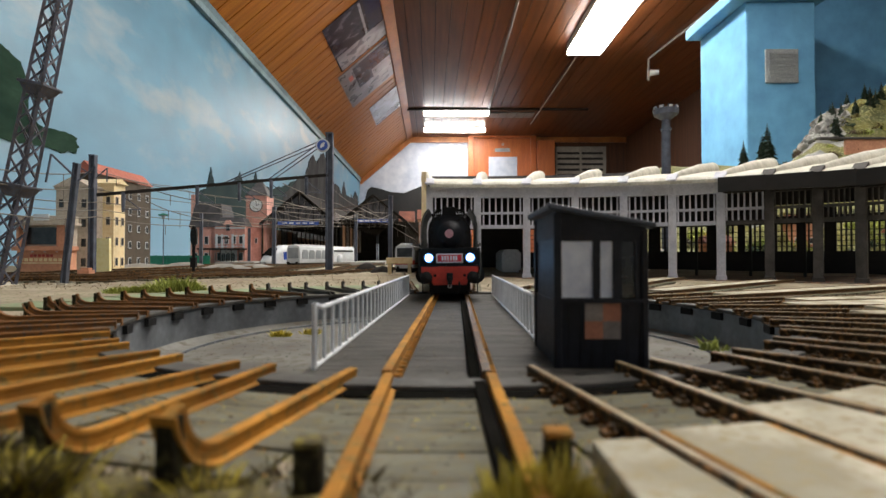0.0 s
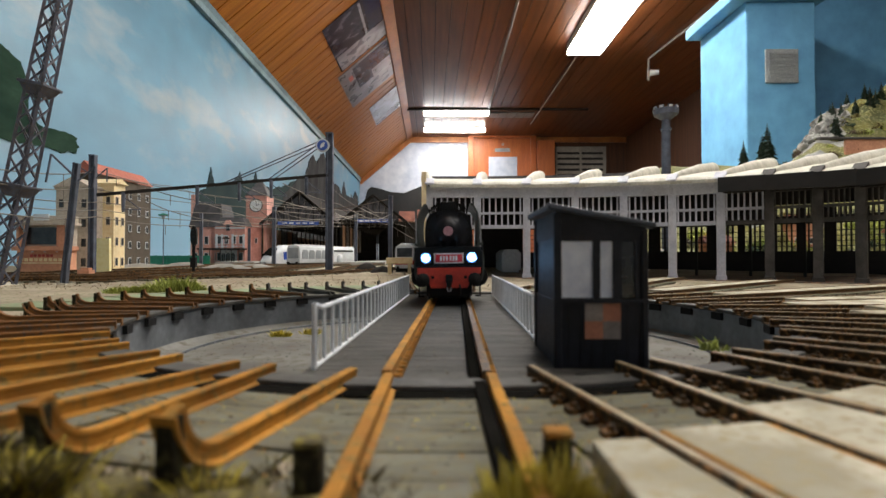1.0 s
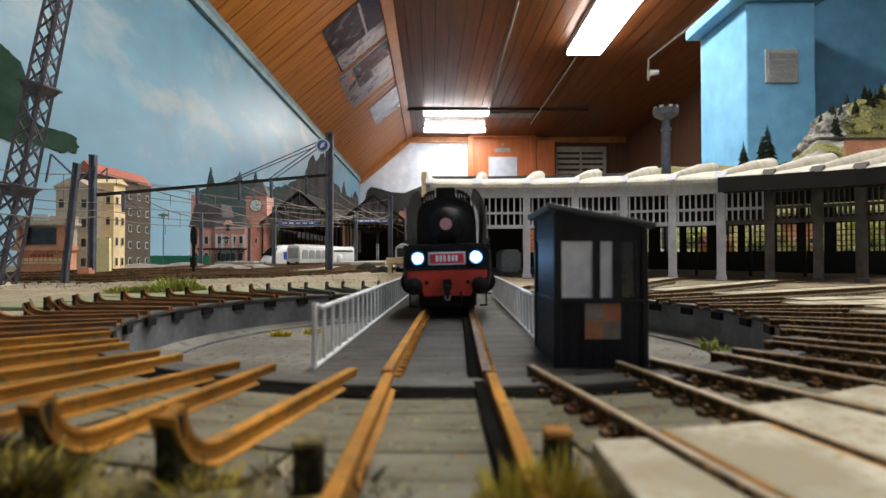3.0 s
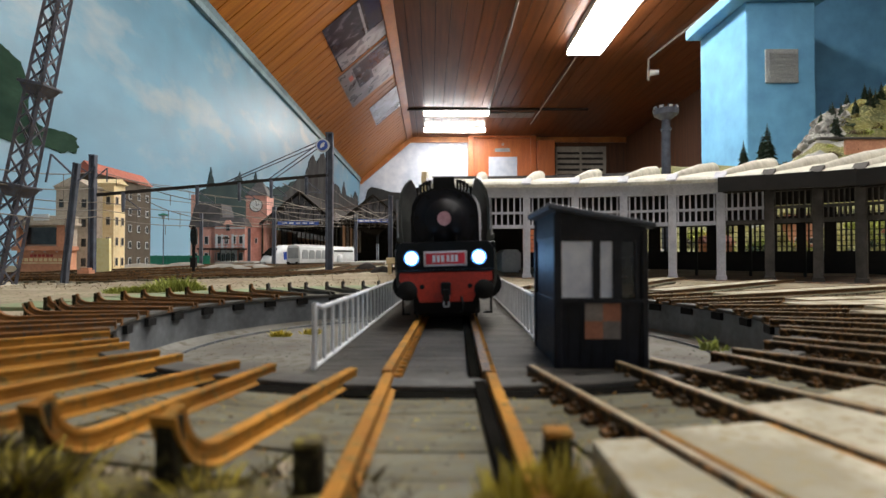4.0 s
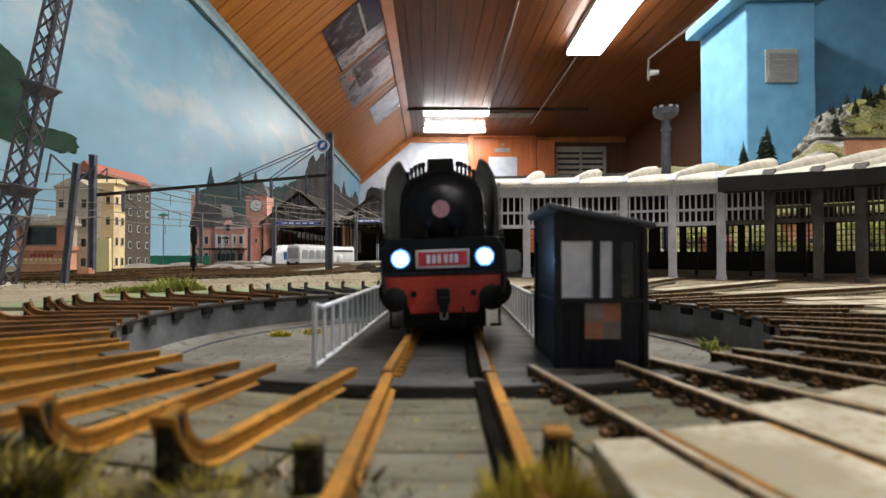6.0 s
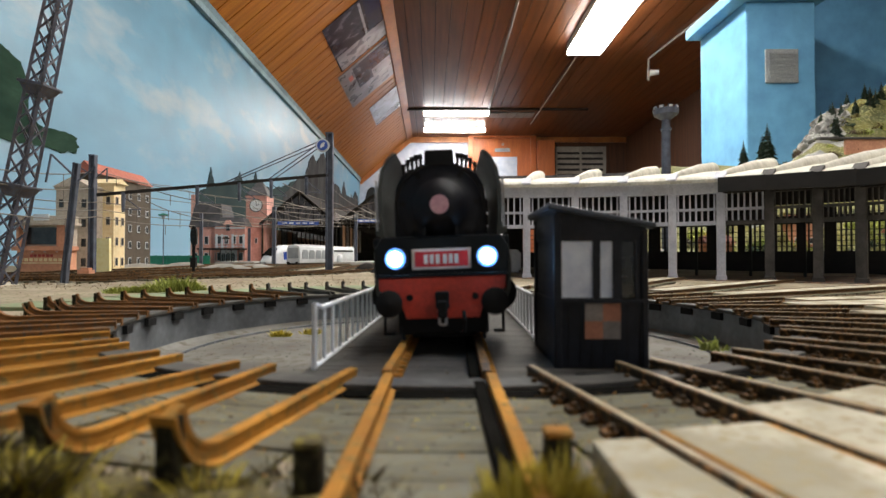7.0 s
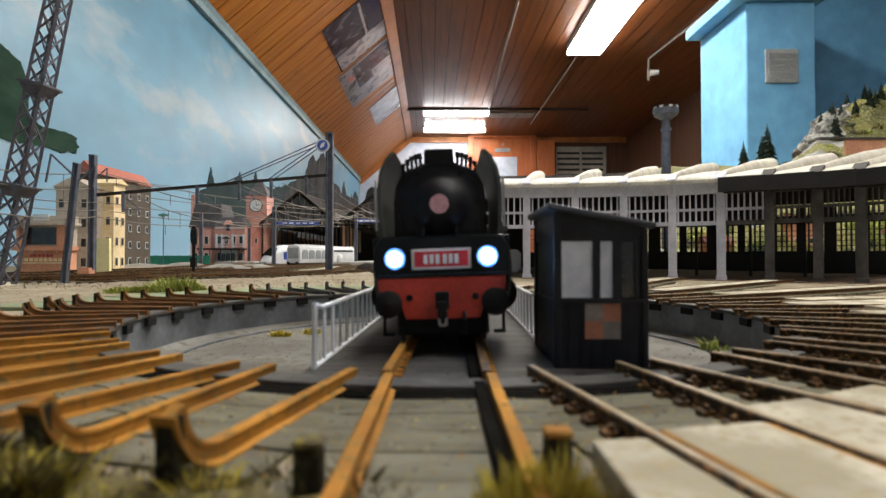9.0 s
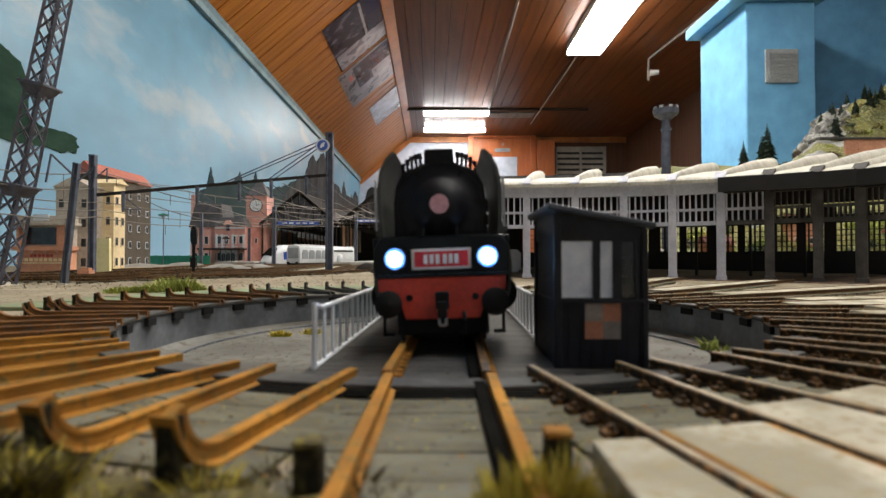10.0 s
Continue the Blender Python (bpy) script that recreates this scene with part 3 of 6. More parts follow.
def locomotive():
    t = thing("steam_locomotive", "black steam locomotive with red buffer beam and lit headlamps", "locomotive")
    L = 175
    # boiler along +y, front of the smokebox at y = 4
    prof = [(12.0 * math.sin(radians(a)), 35 + 12.0 * math.cos(radians(a))) for a in range(-180, 180, 12)]
    part("boiler", Build().prism(prof, 5, L - 40), "loco_black", t, "glossy black boiler", smooth=True)
    face = Build().lathe([(11.4, 0), (11.1, 0.9), (9.6, 1.2), (7.6, 1.5), (6.8, 2.4), (5.6, 3.6), (4.0, 4.6), (2.4, 5.2), (0.1, 5.4)], pose(0, 5, 35, 90, 0, 0), 36)
    d = part("smokebox_door", face, "loco_black", t, "domed black smokebox door", smooth=True)
    part("badge", Build().cyl((0, -0.2, 35), (0, -0.9, 35), 2.4, n=24), "badge", d, "pale pink round badge")
    # streamlined top casing and chimney cowl
    part("top_casing", Build().prism([(-12.2, 26), (-12.2, 36), (-11.6, 40.5), (-10, 43.6), (-7.6, 45.4), (7.6, 45.4), (10, 43.6), (11.6, 40.5), (12.2, 36), (12.2, 26)], 6, 95), "loco_black", t, "flat-topped boiler casing", bevel=0.6)
    part("chimney", Build().prism([(-4.2, 45), (-3.9, 50.9), (3.9, 50.9), (4.2, 45)], 9, 26), "loco_under", t, "squat black chimney cowl", bevel=0.5)
    for s in (-1, 1):
        for i in range(5):
            x, z = 4.9 + 1.15 * i, 45.0 - 0.32 * i * i * 0.5
            part("pipe_stud", Build().cyl((s * x, 9, z - 0.6), (s * (x + 0.1), 8.6, z + 3.6), 0.42, n=8).cyl((s * (x + 0.1), 8.6, z + 3.2), (s * (x + 0.1), 8.6, z + 4.6), 0.62, n=8), "loco_under", t)
        part("valance", Build().prism([(s * 16.6, 26), (s * 17.9, 24), (s * 18.3, 19), (s * 17.9, 13), (s * 16.8, 9.5), (s * 16.0, 9.5), (s * 17.0, 13.5), (s * 17.4, 19), (s * 17.0, 23)], 7, 62), "loco_side", t, "rounded grey-green side valance", smooth=True)
        part("valance_step", Build().prism([(s * 15.4, 27), (s * 18.0, 28.2), (s * 18.2, 29.6), (s * 15.4, 32)], 12, 60), "loco_side", t, bevel=0.2)
        out = [(15.3, 27), (15.9, 33), (15.9, 40), (15.2, 44.5), (13.6, 47.6), (11.9, 49.2)]
        prof = [(s * x, z) for x, z in out] + [(s * (x - 0.9), z - 0.2) for x, z in reversed(out)]
        df = part("smoke_deflector", Build().prism(prof, 3, 44), "loco_side", t, "tall curved smoke deflector plate", smooth=True)
        part("grab_rail", Build().cyl((s * 16.3, 2.6, 29), (s * 16.3, 2.6, 42), 0.35, n=6), "steel", df)
        part("running_board", Build().box(s * 15.6 - 1.8, s * 15.6 + 1.8, 2, L - 40, 24.5, 27), "loco_green", t, bevel=0.4)
        hl = part("headlight_housing", Build().cyl((s * 11.5, 1.4, 21.6), (s * 11.5, -0.9, 21.6), 3.1, n=20), "loco_green", t, "dark lamp housing", smooth=True)
        # glowing ring that imitates the blue halo round the lamp
        part("lens_rim", Build().lathe([(2.6, -0.2), (2.6, 0.15), (1.8, 0.45), (1.8, -0.2)], pose(s * 11.5, -0.9, 21.6, 90, 0, 0), 20), "headlight_halo", hl, "glowing blue ring standing in for the lamp's halo", smooth=True)
        part("headlight", Build().lathe([(1.9, 0.1), (1.75, 0.7), (1.0, 1.1), (0.05, 1.2)], pose(s * 11.5, -0.9, 21.6, 90, 0, 0), 20), "headlight", hl, "glowing blue-white headlamp lens", smooth=True)
        bf = part("buffer", Build().cyl((s * 12.6, 0, 10.9), (s * 12.6, -6.5, 10.9), 1.7, n=14), "loco_under", t, "round black buffer", smooth=True)
        part("buffer_head", Build().lathe([(0.1, -0.4), (3.2, 0), (3.3, 0.6), (2.6, 1.1), (0.1, 1.6)], pose(s * 12.6, -6.3, 10.9, 90, 0, 0), 24), "loco_under", bf, smooth=True)
        part("cylinder_block", Build().cyl((s * 15.0, 14, 11.5), (s * 15.0, 44, 11.5), 5.2, n=18), "loco_under", t, "outside cylinder", smooth=True)
        part("step", Build().box(s * 14.5 - 1.5, s * 14.5 + 1.5, 6, 9, 1.6, 2.2).box(s * 15.6 - 0.3, s * 15.6 + 0.3, 6, 8, 2, 8), "loco_under", t)
        part("guard_iron", Build().bar((s * 10.4, 4, 8), (s * 10.2, 1.5, 1.0), 0.8, 1.6), "loco_under", t)
        for i, (y, r) in enumerate(((18, 5.4), (38, 5.4), (66, 11.2), (91, 11.2), (116, 11.2), (141, 6.5))):
            wh = part("wheel", Build().lathe([(r - 1.2, -1), (r, -1), (r, 0.8), (r + 0.7, 1.0), (r + 0.7, 1.6), (r - 1.2, 1.6)], pose(0, 0, 0, 0, -s * 90, 0), 24), "loco_under", t, "spoked wheel", smooth=True)
            sp = Build().cyl((-0.6, 0, 0), (0.6, 0, 0), r * 0.2, n=12)
            for j in range(10):
                e = j * math.pi / 5
                sp.bar((0, 0, 0), (0, (r - 1) * math.sin(e), (r - 1) * math.cos(e)), 0.7)
            part("spokes", sp, "loco_under", wh)
            WHEELS.append((wh, s * 9.8, y, r + 0.2, r))
        part("coupling_rod", Build().box(s * 12 - 0.5, s * 12 + 0.5, 62, 120, 8, 10), "steel", t)
    part("front_apron", Build().prism([(-17, 17), (17, 17), (17.2, 24), (15.2, 27.2), (-15.2, 27.2), (-17.2, 24)], 1, 7), "loco_green", t, "dark green-black front apron", bevel=0.6)
    part("apron_ledge", Build().box(-16.4, 16.4, -0.8, 3, 16.8, 17.6), "loco_green", t, bevel=0.2)
    part("buffer_beam", Build().prism([(-9.2, 6.4), (9.2, 6.4), (10.2, 9.5), (12.2, 12.6), (15.9, 13.6), (15.9, 16.8), (-15.9, 16.8), (-15.9, 13.6), (-12.2, 12.6), (-10.2, 9.5)], -0.6, 2.2), "loco_red", t, "bright red buffer beam", bevel=0.25)
    for s in (-1, 1):
        part("beam_hole", Build().cyl((s * 8.2, -0.75, 11.8), (s * 8.2, 0, 11.8), 0.85, n=14), "loco_under", t)
    hk = part("coupling_hook", Build().box(-1.7, 1.7, -3.2, 0, 9.0, 13.2).box(-1.2, 1.2, -4.2, -2.4, 6.8, 11), "loco_under", t, "black coupling hook", bevel=0.4)
    part("coupling_link", Build().tube([(-0.9, -3.6, 9), (-0.8, -3.8, 5.2), (0.8, -3.8, 5.2), (0.9, -3.6, 9)], 0.35), "steel", hk)
    pl = part("number_plate", Build().box(-7.5, 7.5, 0.2, 1.0, 18.7, 23.9), "white_paint", t, "red plate with pale border", bevel=0.15)
    part("plate_field", Build().box(-6.7, 6.7, -0.05, 0.3, 19.4, 23.2), "plate_red", pl)
    for i, x in enumerate((-3.9, -2.4, -0.9, 0.9, 2.4, 3.8)):
        part("plate_bar", Build().box(x - 0.5, x + 0.5, -0.2, 0.0, 20.1, 22.5), "white_paint", pl)
    part("pilot", Build().box(-11.5, 11.5, 1.6, 40, 2.2, 17), "loco_under", t, "black frames below the beam", bevel=0.5)
    part("frames", Build().box(-8, 8, 40, L - 10, 3.5, 24), "loco_under", t, bevel=0.4)
    part("pilot_bogie", Build().box(-8.2, 8.2, 4, 46, 1.0, 9), "loco_under", t, "black leading bogie frame", bevel=0.6)
    for s in (-1, 1):
        part("sand_pipe", Build().tube([(s * 11, 6, 8), (s * 11, 2, 5), (s * 10, 1, 1.4)], 0.4), "loco_under", t)
        part("casing_knob", Build().cyl((s * 2.8, 6.4, 43.2), (s * 2.8, 4.6, 43.2), 0.7, 0.5, n=10), "loco_under", t)
        part("lamp_bracket", Build().box(s * 4.2 - 0.4, s * 4.2 + 0.4, -0.4, 2, 27.2, 29.4), "loco_under", t)
        for i in range(3):
            part("door_clip", Build().box(-0.6, 0.6, -0.8, 0.6, 8.6, 10.6), "loco_under", t).matrix_basis = Matrix.Translation((0, 0.0045, 0.035)) @ pose(0, 0, 0, 0, s * (35 + 50 * i), 0)
    part("door_ring", ring(Build(), 10.9, 11.6, 0, 0.7, 48), "loco_under", t, "thin dark door ring").matrix_basis = Matrix.Translation((0, 0.0042, 0.035)) @ pose(0, 0, 0, 90, 0, 0)
    part("brake_hose", Build().tube([(5.2, -0.5, 8), (5.5, -2.5, 6), (5.3, -2.5, 3.2), (4.4, -1, 2.6)], 0.5), "loco_under", t)
    part("driver_cab", Build().prism([(-16.5, 18), (16.5, 18), (16.5, 40), (12, 47), (5, 49.5), (-5, 49.5), (-12, 47), (-16.5, 40)], L - 42, L - 12), "loco_green", t, "cab with rounded roof", bevel=0.5)
    part("tender", Build().prism([(-16.2, 8), (16.2, 8), (16.5, 38), (12, 43), (-12, 43), (-16.5, 38)], L - 6, L + 92), "loco_green", t, "high-sided tender", bevel=0.6)
    for s in (-1, 1):
        for y in (L + 6, L + 30, L + 56, L + 80):
            wh = part("tender_wheel", Build().cyl((-0.8, 0, 0), (0.8, 0, 0), 6, n=20), "loco_under", t)
            WHEELS.append((wh, s * 9.6, y, 6.2, 6.0))
    return t


LOCO = locomotive()

# ---- materials of the town, station and room
def extra():
    def add(key, *a, **k):
        M[key] = mat(key, *a, **k)

    add("brick_pink", (0.66, 0.34, 0.28), (0.54, 0.26, 0.21), 30, 0.85, 0, 0.2)
    add("brick_orange", (0.66, 0.33, 0.20), (0.54, 0.25, 0.15), 30, 0.85, 0, 0.2)
    add("render_cream", (0.84, 0.69, 0.42), (0.72, 0.58, 0.34), 25, 0.85, 0, 0.2)
    add("render_yellow", (0.86, 0.78, 0.42), (0.78, 0.69, 0.36), 25, 0.8, 0, 0.1)
    add("render_grey", (0.52, 0.45, 0.36), (0.42, 0.36, 0.29), 25, 0.85, 0, 0.2)
    add("render_brown", (0.095, 0.075, 0.052), (0.07, 0.055, 0.04), 25, 0.85, 0, 0.2)
    add("roof_red", (0.42, 0.13, 0.09), (0.30, 0.09, 0.06), 40, 0.8, 0, 0.4, stretch=(1, 6, 1))
    add("slate", (0.085, 0.08, 0.085), (0.05, 0.048, 0.05), 60, 0.7, 0, 0.4)
    add("pane", (0.06, 0.065, 0.07), (0.03, 0.033, 0.035), 60, 0.15, 0, 0.0)
    add("hall_timber", (0.034, 0.029, 0.026), (0.018, 0.016, 0.014), 60, 0.9, spec=0.1)
    add("hall_brick", (0.36, 0.20, 0.11), (0.26, 0.14, 0.08), 60, 0.8)
    add("roof_dull", (0.22, 0.075, 0.045), (0.13, 0.045, 0.03), 40, 0.85, 0, 0.4)
    add("hall_glass", (0.085, 0.08, 0.085), (0.035, 0.033, 0.035), 30, 0.3, 0, 0.1)
    add("fence_green", (0.012, 0.20, 0.13), (0.010, 0.15, 0.10), 40, 0.6)
    add("platform", (0.40, 0.39, 0.37), (0.30, 0.29, 0.27), 40, 0.85)
    add("train_white", (0.68, 0.70, 0.72), (0.58, 0.60, 0.62), 30, 0.35, 0, 0.05)
    add("train_grey", (0.30, 0.32, 0.34), (0.24, 0.26, 0.28), 30, 0.4)
    add("train_blue", (0.03, 0.09, 0.45), None, 30, 0.4)
    add("train_red", (0.48, 0.05, 0.03), None, 30, 0.4)
    add("sign_blue", (0.05, 0.11, 0.42), None, 90, 0.4)
    add("mural_green", (0.011, 0.030, 0.021), (0.024, 0.052, 0.034), 11, 0.9, 0, 0.1, stretch=(1, 1, 2), spec=0.1)
    add("mural_slate", (0.018, 0.032, 0.036), (0.036, 0.054, 0.052), 3, 0.8, 0, 0.1, spec=0.08)
    add("mural_rock", (0.03, 0.03, 0.033), (0.07, 0.07, 0.07), 4, 0.8, 0, 0.1, stretch=(3, 3, 0.7), spec=0.08)
    add("mural_night", (0.007, 0.008, 0.009), (0.014, 0.014, 0.014), 2, 0.7)
    add("photo_dark", (0.010, 0.012, 0.022), (0.03, 0.03, 0.04), 5, 0.24, 0, 0.0, (0.07, 0.07, 0.10), fine=3, spec=0.08)
    add("photo_grey", (0.24, 0.24, 0.28), (0.03, 0.03, 0.04), 4, 0.30, 0, 0.0, (0.10, 0.08, 0.09), fine=3, spec=0.6)
    add("photo_night", (0.012, 0.022, 0.06), (0.02, 0.028, 0.05), 6, 0.2, 0, 0.0, spec=0.1)
    add("photo_sky", (0.34, 0.38, 0.48), (0.16, 0.18, 0.23), 9, 0.32, 0, 0.0, fine=3, spec=0.9)
    add("door_orange", (0.50, 0.15, 0.045), (0.40, 0.11, 0.035), 5, 0.4, 0, 0.1, stretch=(6, 6, 0.6))
    add("paper", (0.42, 0.38, 0.33), None, 8, 0.8)
    add("ink", (0.03, 0.028, 0.026), None, 8, 0.8)
    add("grille", (0.34, 0.36, 0.37), (0.26, 0.28, 0.29), 20, 0.6)
    add("conduit", (0.36, 0.33, 0.30), None, 10, 0.5)
    add("heap_grey", (0.27, 0.26, 0.24), (0.17, 0.165, 0.15), 40, 0.9, 0, 0.6, (0.22, 0.19, 0.14))
    add("ballast", (0.40, 0.31, 0.20), (0.24, 0.18, 0.12), 60, 0.9, 0, 0.2, (0.33, 0.28, 0.20))
    add("pad_green", (0.22, 0.29, 0.16), (0.14, 0.18, 0.09), 40, 0.95, 0, 0.5, (0.24, 0.22, 0.13))
    add("crate", (0.20, 0.12, 0.07), None, 60, 0.8)


extra()


# ================= roundhouse
BAYS = [(-17.5, 657), (44.4, 655), (106.6, 648), (165.4, 636), (220.4, 620), (270.7, 600),
        (316.0, 578), (356.4, 555), (391.0, 530), (418.3, 508), (439.8, 478)]


def roundhouse():
    t = thing("roundhouse", "curved grey concrete engine shed with cream vaulted roof", "engine shed")
    n = len(BAYS)
    P = [Vector((x, y, 0)) for x, y in BAYS]
    N = []
    for p in P:                           # the bays fan out from the turntable
        N.append((p - Vector((CX, CY, 0))).normalized())
    DEEP = 322

    def at(i, f, r, z):
        """A point of bay i, f of the way along it, r behind the front and z up."""
        p = P[i].lerp(P[i + 1], f) if f else P[i]
        q = N[i].lerp(N[i + 1], f) if f else N[i]
        return p + q * r + Vector((0, 0, z))

    def drop(i):
        return -9.0 * i / (n - 1)

    def band(b, i, r0, r1, z0, z1, f0=0.0, f1=1.0):
        c = [at(i, f, r, z) if f < 1 else at(i + 1, 0, r, z) for f in (f0, f1) for r, z in ((r0, z0), (r1, z0), (r1, z1), (r0, z1))]
        return b.add(c, [(0, 1, 5, 4), (1, 2, 6, 5), (2, 3, 7, 6), (3, 0, 4, 7), (0, 3, 2, 1), (4, 5, 6, 7)])

    roof = [(-9, 112), (-9, 116), (-6, 119), (0, 121), (40, 128), (180, 152), (DEEP + 8, 174), (DEEP + 8, 168), (180, 146), (40, 122), (0, 115)]
    for i in range(n - 1):
        d = drop(i + 0.5)
        k = len(roof)
        b = Build().add([at(i, 0, r, z + drop(i)) for r, z in roof] + [at(i + 1, 0, r, z + drop(i + 1)) for r, z in roof],
                        [(j, (j + 1) % k, k + (j + 1) % k, k + j) for j in range(k)] + [tuple(range(k)), tuple(range(2 * k - 1, k - 1, -1))])
        part("roof_vault", b, "shed_roof", t, "cream concrete roof section", smooth=True)
        # fronts of the right bays are coloured dark to stand for shade
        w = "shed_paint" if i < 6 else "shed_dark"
        fb = part("fascia", band(Build(), i, -4, 4, 100 + d, 113 + d), w, t, "fascia coloured dark for shade" if i >= 6 else "pale grey fascia")
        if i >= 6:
            # added dark strip that imitates the shadow line below the roof edge
            part("eave_board", band(Build(), i, -12.5, -9.2, 101 + d, 117.5 + d), "shed_dark", t, "dark strip standing for shade under the eave")
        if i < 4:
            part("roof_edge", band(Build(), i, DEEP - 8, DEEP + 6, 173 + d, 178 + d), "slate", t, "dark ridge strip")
        part("mid_beam", band(Build(), i, -2.5, 2.5, 59, 63.5), "shed_paint" if i < 6 else "shed_shade", t)
        bars = "shed_paint" if i < 7 else "shed_shade"
        # clerestory lights
        fr = part("clerestory", band(Build(), i, -1.6, 1.6, 78 + d / 2, 81 + d / 2), bars, t, "pale window frame with small panes")
        for j in range(1, 8):
            f = j / 8
            part("glazing_bar", band(Build(), i, -1, 1, 63.5, 100 + d, f - 0.016, f + 0.016), bars, fr)
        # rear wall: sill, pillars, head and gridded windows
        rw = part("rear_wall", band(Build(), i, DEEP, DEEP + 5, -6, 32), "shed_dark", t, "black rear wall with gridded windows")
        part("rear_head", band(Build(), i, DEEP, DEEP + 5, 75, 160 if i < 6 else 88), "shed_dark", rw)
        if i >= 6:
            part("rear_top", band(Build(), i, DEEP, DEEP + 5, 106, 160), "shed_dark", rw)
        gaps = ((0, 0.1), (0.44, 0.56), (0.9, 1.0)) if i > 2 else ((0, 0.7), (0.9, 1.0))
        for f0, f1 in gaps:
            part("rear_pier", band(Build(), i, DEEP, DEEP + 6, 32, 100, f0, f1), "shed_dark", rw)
        for a0 in ((0.1, 0.56) if i > 2 else ()):
            for j in range(1, 4):
                f = a0 + 0.34 * j / 4
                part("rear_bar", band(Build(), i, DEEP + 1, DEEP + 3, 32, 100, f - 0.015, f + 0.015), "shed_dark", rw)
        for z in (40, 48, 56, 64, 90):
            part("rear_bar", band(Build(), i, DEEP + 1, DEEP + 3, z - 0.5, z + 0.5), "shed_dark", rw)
        part("shed_floor", band(Build(), i, -14, DEEP, -6, -3.4), "shed_floor", t, "cinder floor")
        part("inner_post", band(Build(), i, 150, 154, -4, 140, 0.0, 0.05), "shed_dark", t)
    for i in range(n):
        p, along = P[i], P[min(i + 1, n - 1)] - P[max(i - 1, 0)]
        square = Matrix.Translation(p) @ pose(0, 0, 0, 0, 0, math.degrees(math.atan2(along.y, along.x)))
        a = math.degrees(math.atan2(N[i].y, N[i].x)) - 90
        m = Matrix.Translation(p) @ pose(0, 0, 0, 0, 0, a)
        c = Build().box(-4.6, 4.6, -4.0, 4.0, -5, 112 + drop(i), square)
        # columns from the eighth on carry the shade in their colour
        o = part("column", c, "shed_paint" if i < 7 else "shed_shade", t, "square grey concrete column" if i < 7 else "concrete column coloured darker for shade", bevel=0.7)
        part("plinth", Build().box(-5.6, 5.6, -5.0, 5.0, -5, 1.5, square), "shed_paint" if i < 7 else "shed_shade", o, bevel=0.5)
        path = [(0, r, z + drop(i)) for r, z in ((4, 120), (14, 123.4), (40, 128), (110, 140), (180, 152), (DEEP + 7, 174))]
        sec = [(-9.5, -3), (-9.2, 4), (-7.6, 9), (-4.2, 12.6), (0, 13.8), (4.2, 12.6), (7.6, 9), (9.2, 4), (9.5, -3)]
        b = Build().sweep(sec, path)
        # the rib swells from its foot towards the ridge
        grow = [0.3, 0.36, 0.44, 0.62, 0.82, 1.1]
        mid = [Vector(p) for p in path]
        b.v = [tuple(mid[j // 9] + (Vector(v) - mid[j // 9]) * grow[j // 9]) for j, v in enumerate(b.v)]
        b.v = [tuple(m @ Vector(v)) for v in b.v]
        part("roof_rib", b, "shed_roof", t, "rounded cream roof rib", smooth=True)
        sh = Build().prism([(-9.5, 115 + drop(i)), (-9.5, 117.5 + drop(i)), (4.5, 126 + drop(i)), (4.5, 118 + drop(i))], -6, 6, "x")
        sh.v = [tuple(m @ Vector(v)) for v in sh.v]
        part("rib_shoe", sh, "shed_paint" if i < 7 else "shed_shade", t, "grey wedge at the foot of the rib", bevel=0.5)
    # end wall
    part("end_wall", Build().add([at(0, 0, r, z) + Vector((dx, 0, 0)) for dx in (0, -4) for r, z in ((6, 62), (DEEP, 62), (DEEP, 166), (6, 114))],
                                 [(0, 1, 2, 3), (7, 6, 5, 4), (0, 4, 5, 1), (1, 5, 6, 2), (2, 6, 7, 3), (3, 7, 4, 0)]), "shed_paint", t, "grey end wall")
    part("end_post", Build().box(BAYS[0][0] - 10, BAYS[0][0] - 4, 650, 656, -4, 132), "render_cream", t, "cream end post")


roundhouse()


# ================= hill behind the shed
def hill_z(x, y):
    a = min(max((y - 890) / 800, 0), 1)
    side = min(max((x - 340) / 240, 0), 1)
    h = -8 + side * (40 * min(max((y - 890) / 60, 0), 1) + 225 * min(a * 2, 1))
    h += min(max((x / y - 0.665) / 0.075, 0), 1) * min(max((y - 1250) / 400, 0), 1) * (190 + 90 * min(max((x / y - 0.74) / 0.12, 0), 1))
    k = min(max((x / y - 0.67) / 0.06, 0), 1) * min(max((y - 1300) / 200, 0), 1)
    v = Vector((x / 120, y / 120, 0.7))
    return h + 14 * side * noise.noise(v * 1.3) * (0.4 + a) + k * 70 * abs(noise.noise(v * 1.1)) + k * 26 * noise.noise(v * 4)


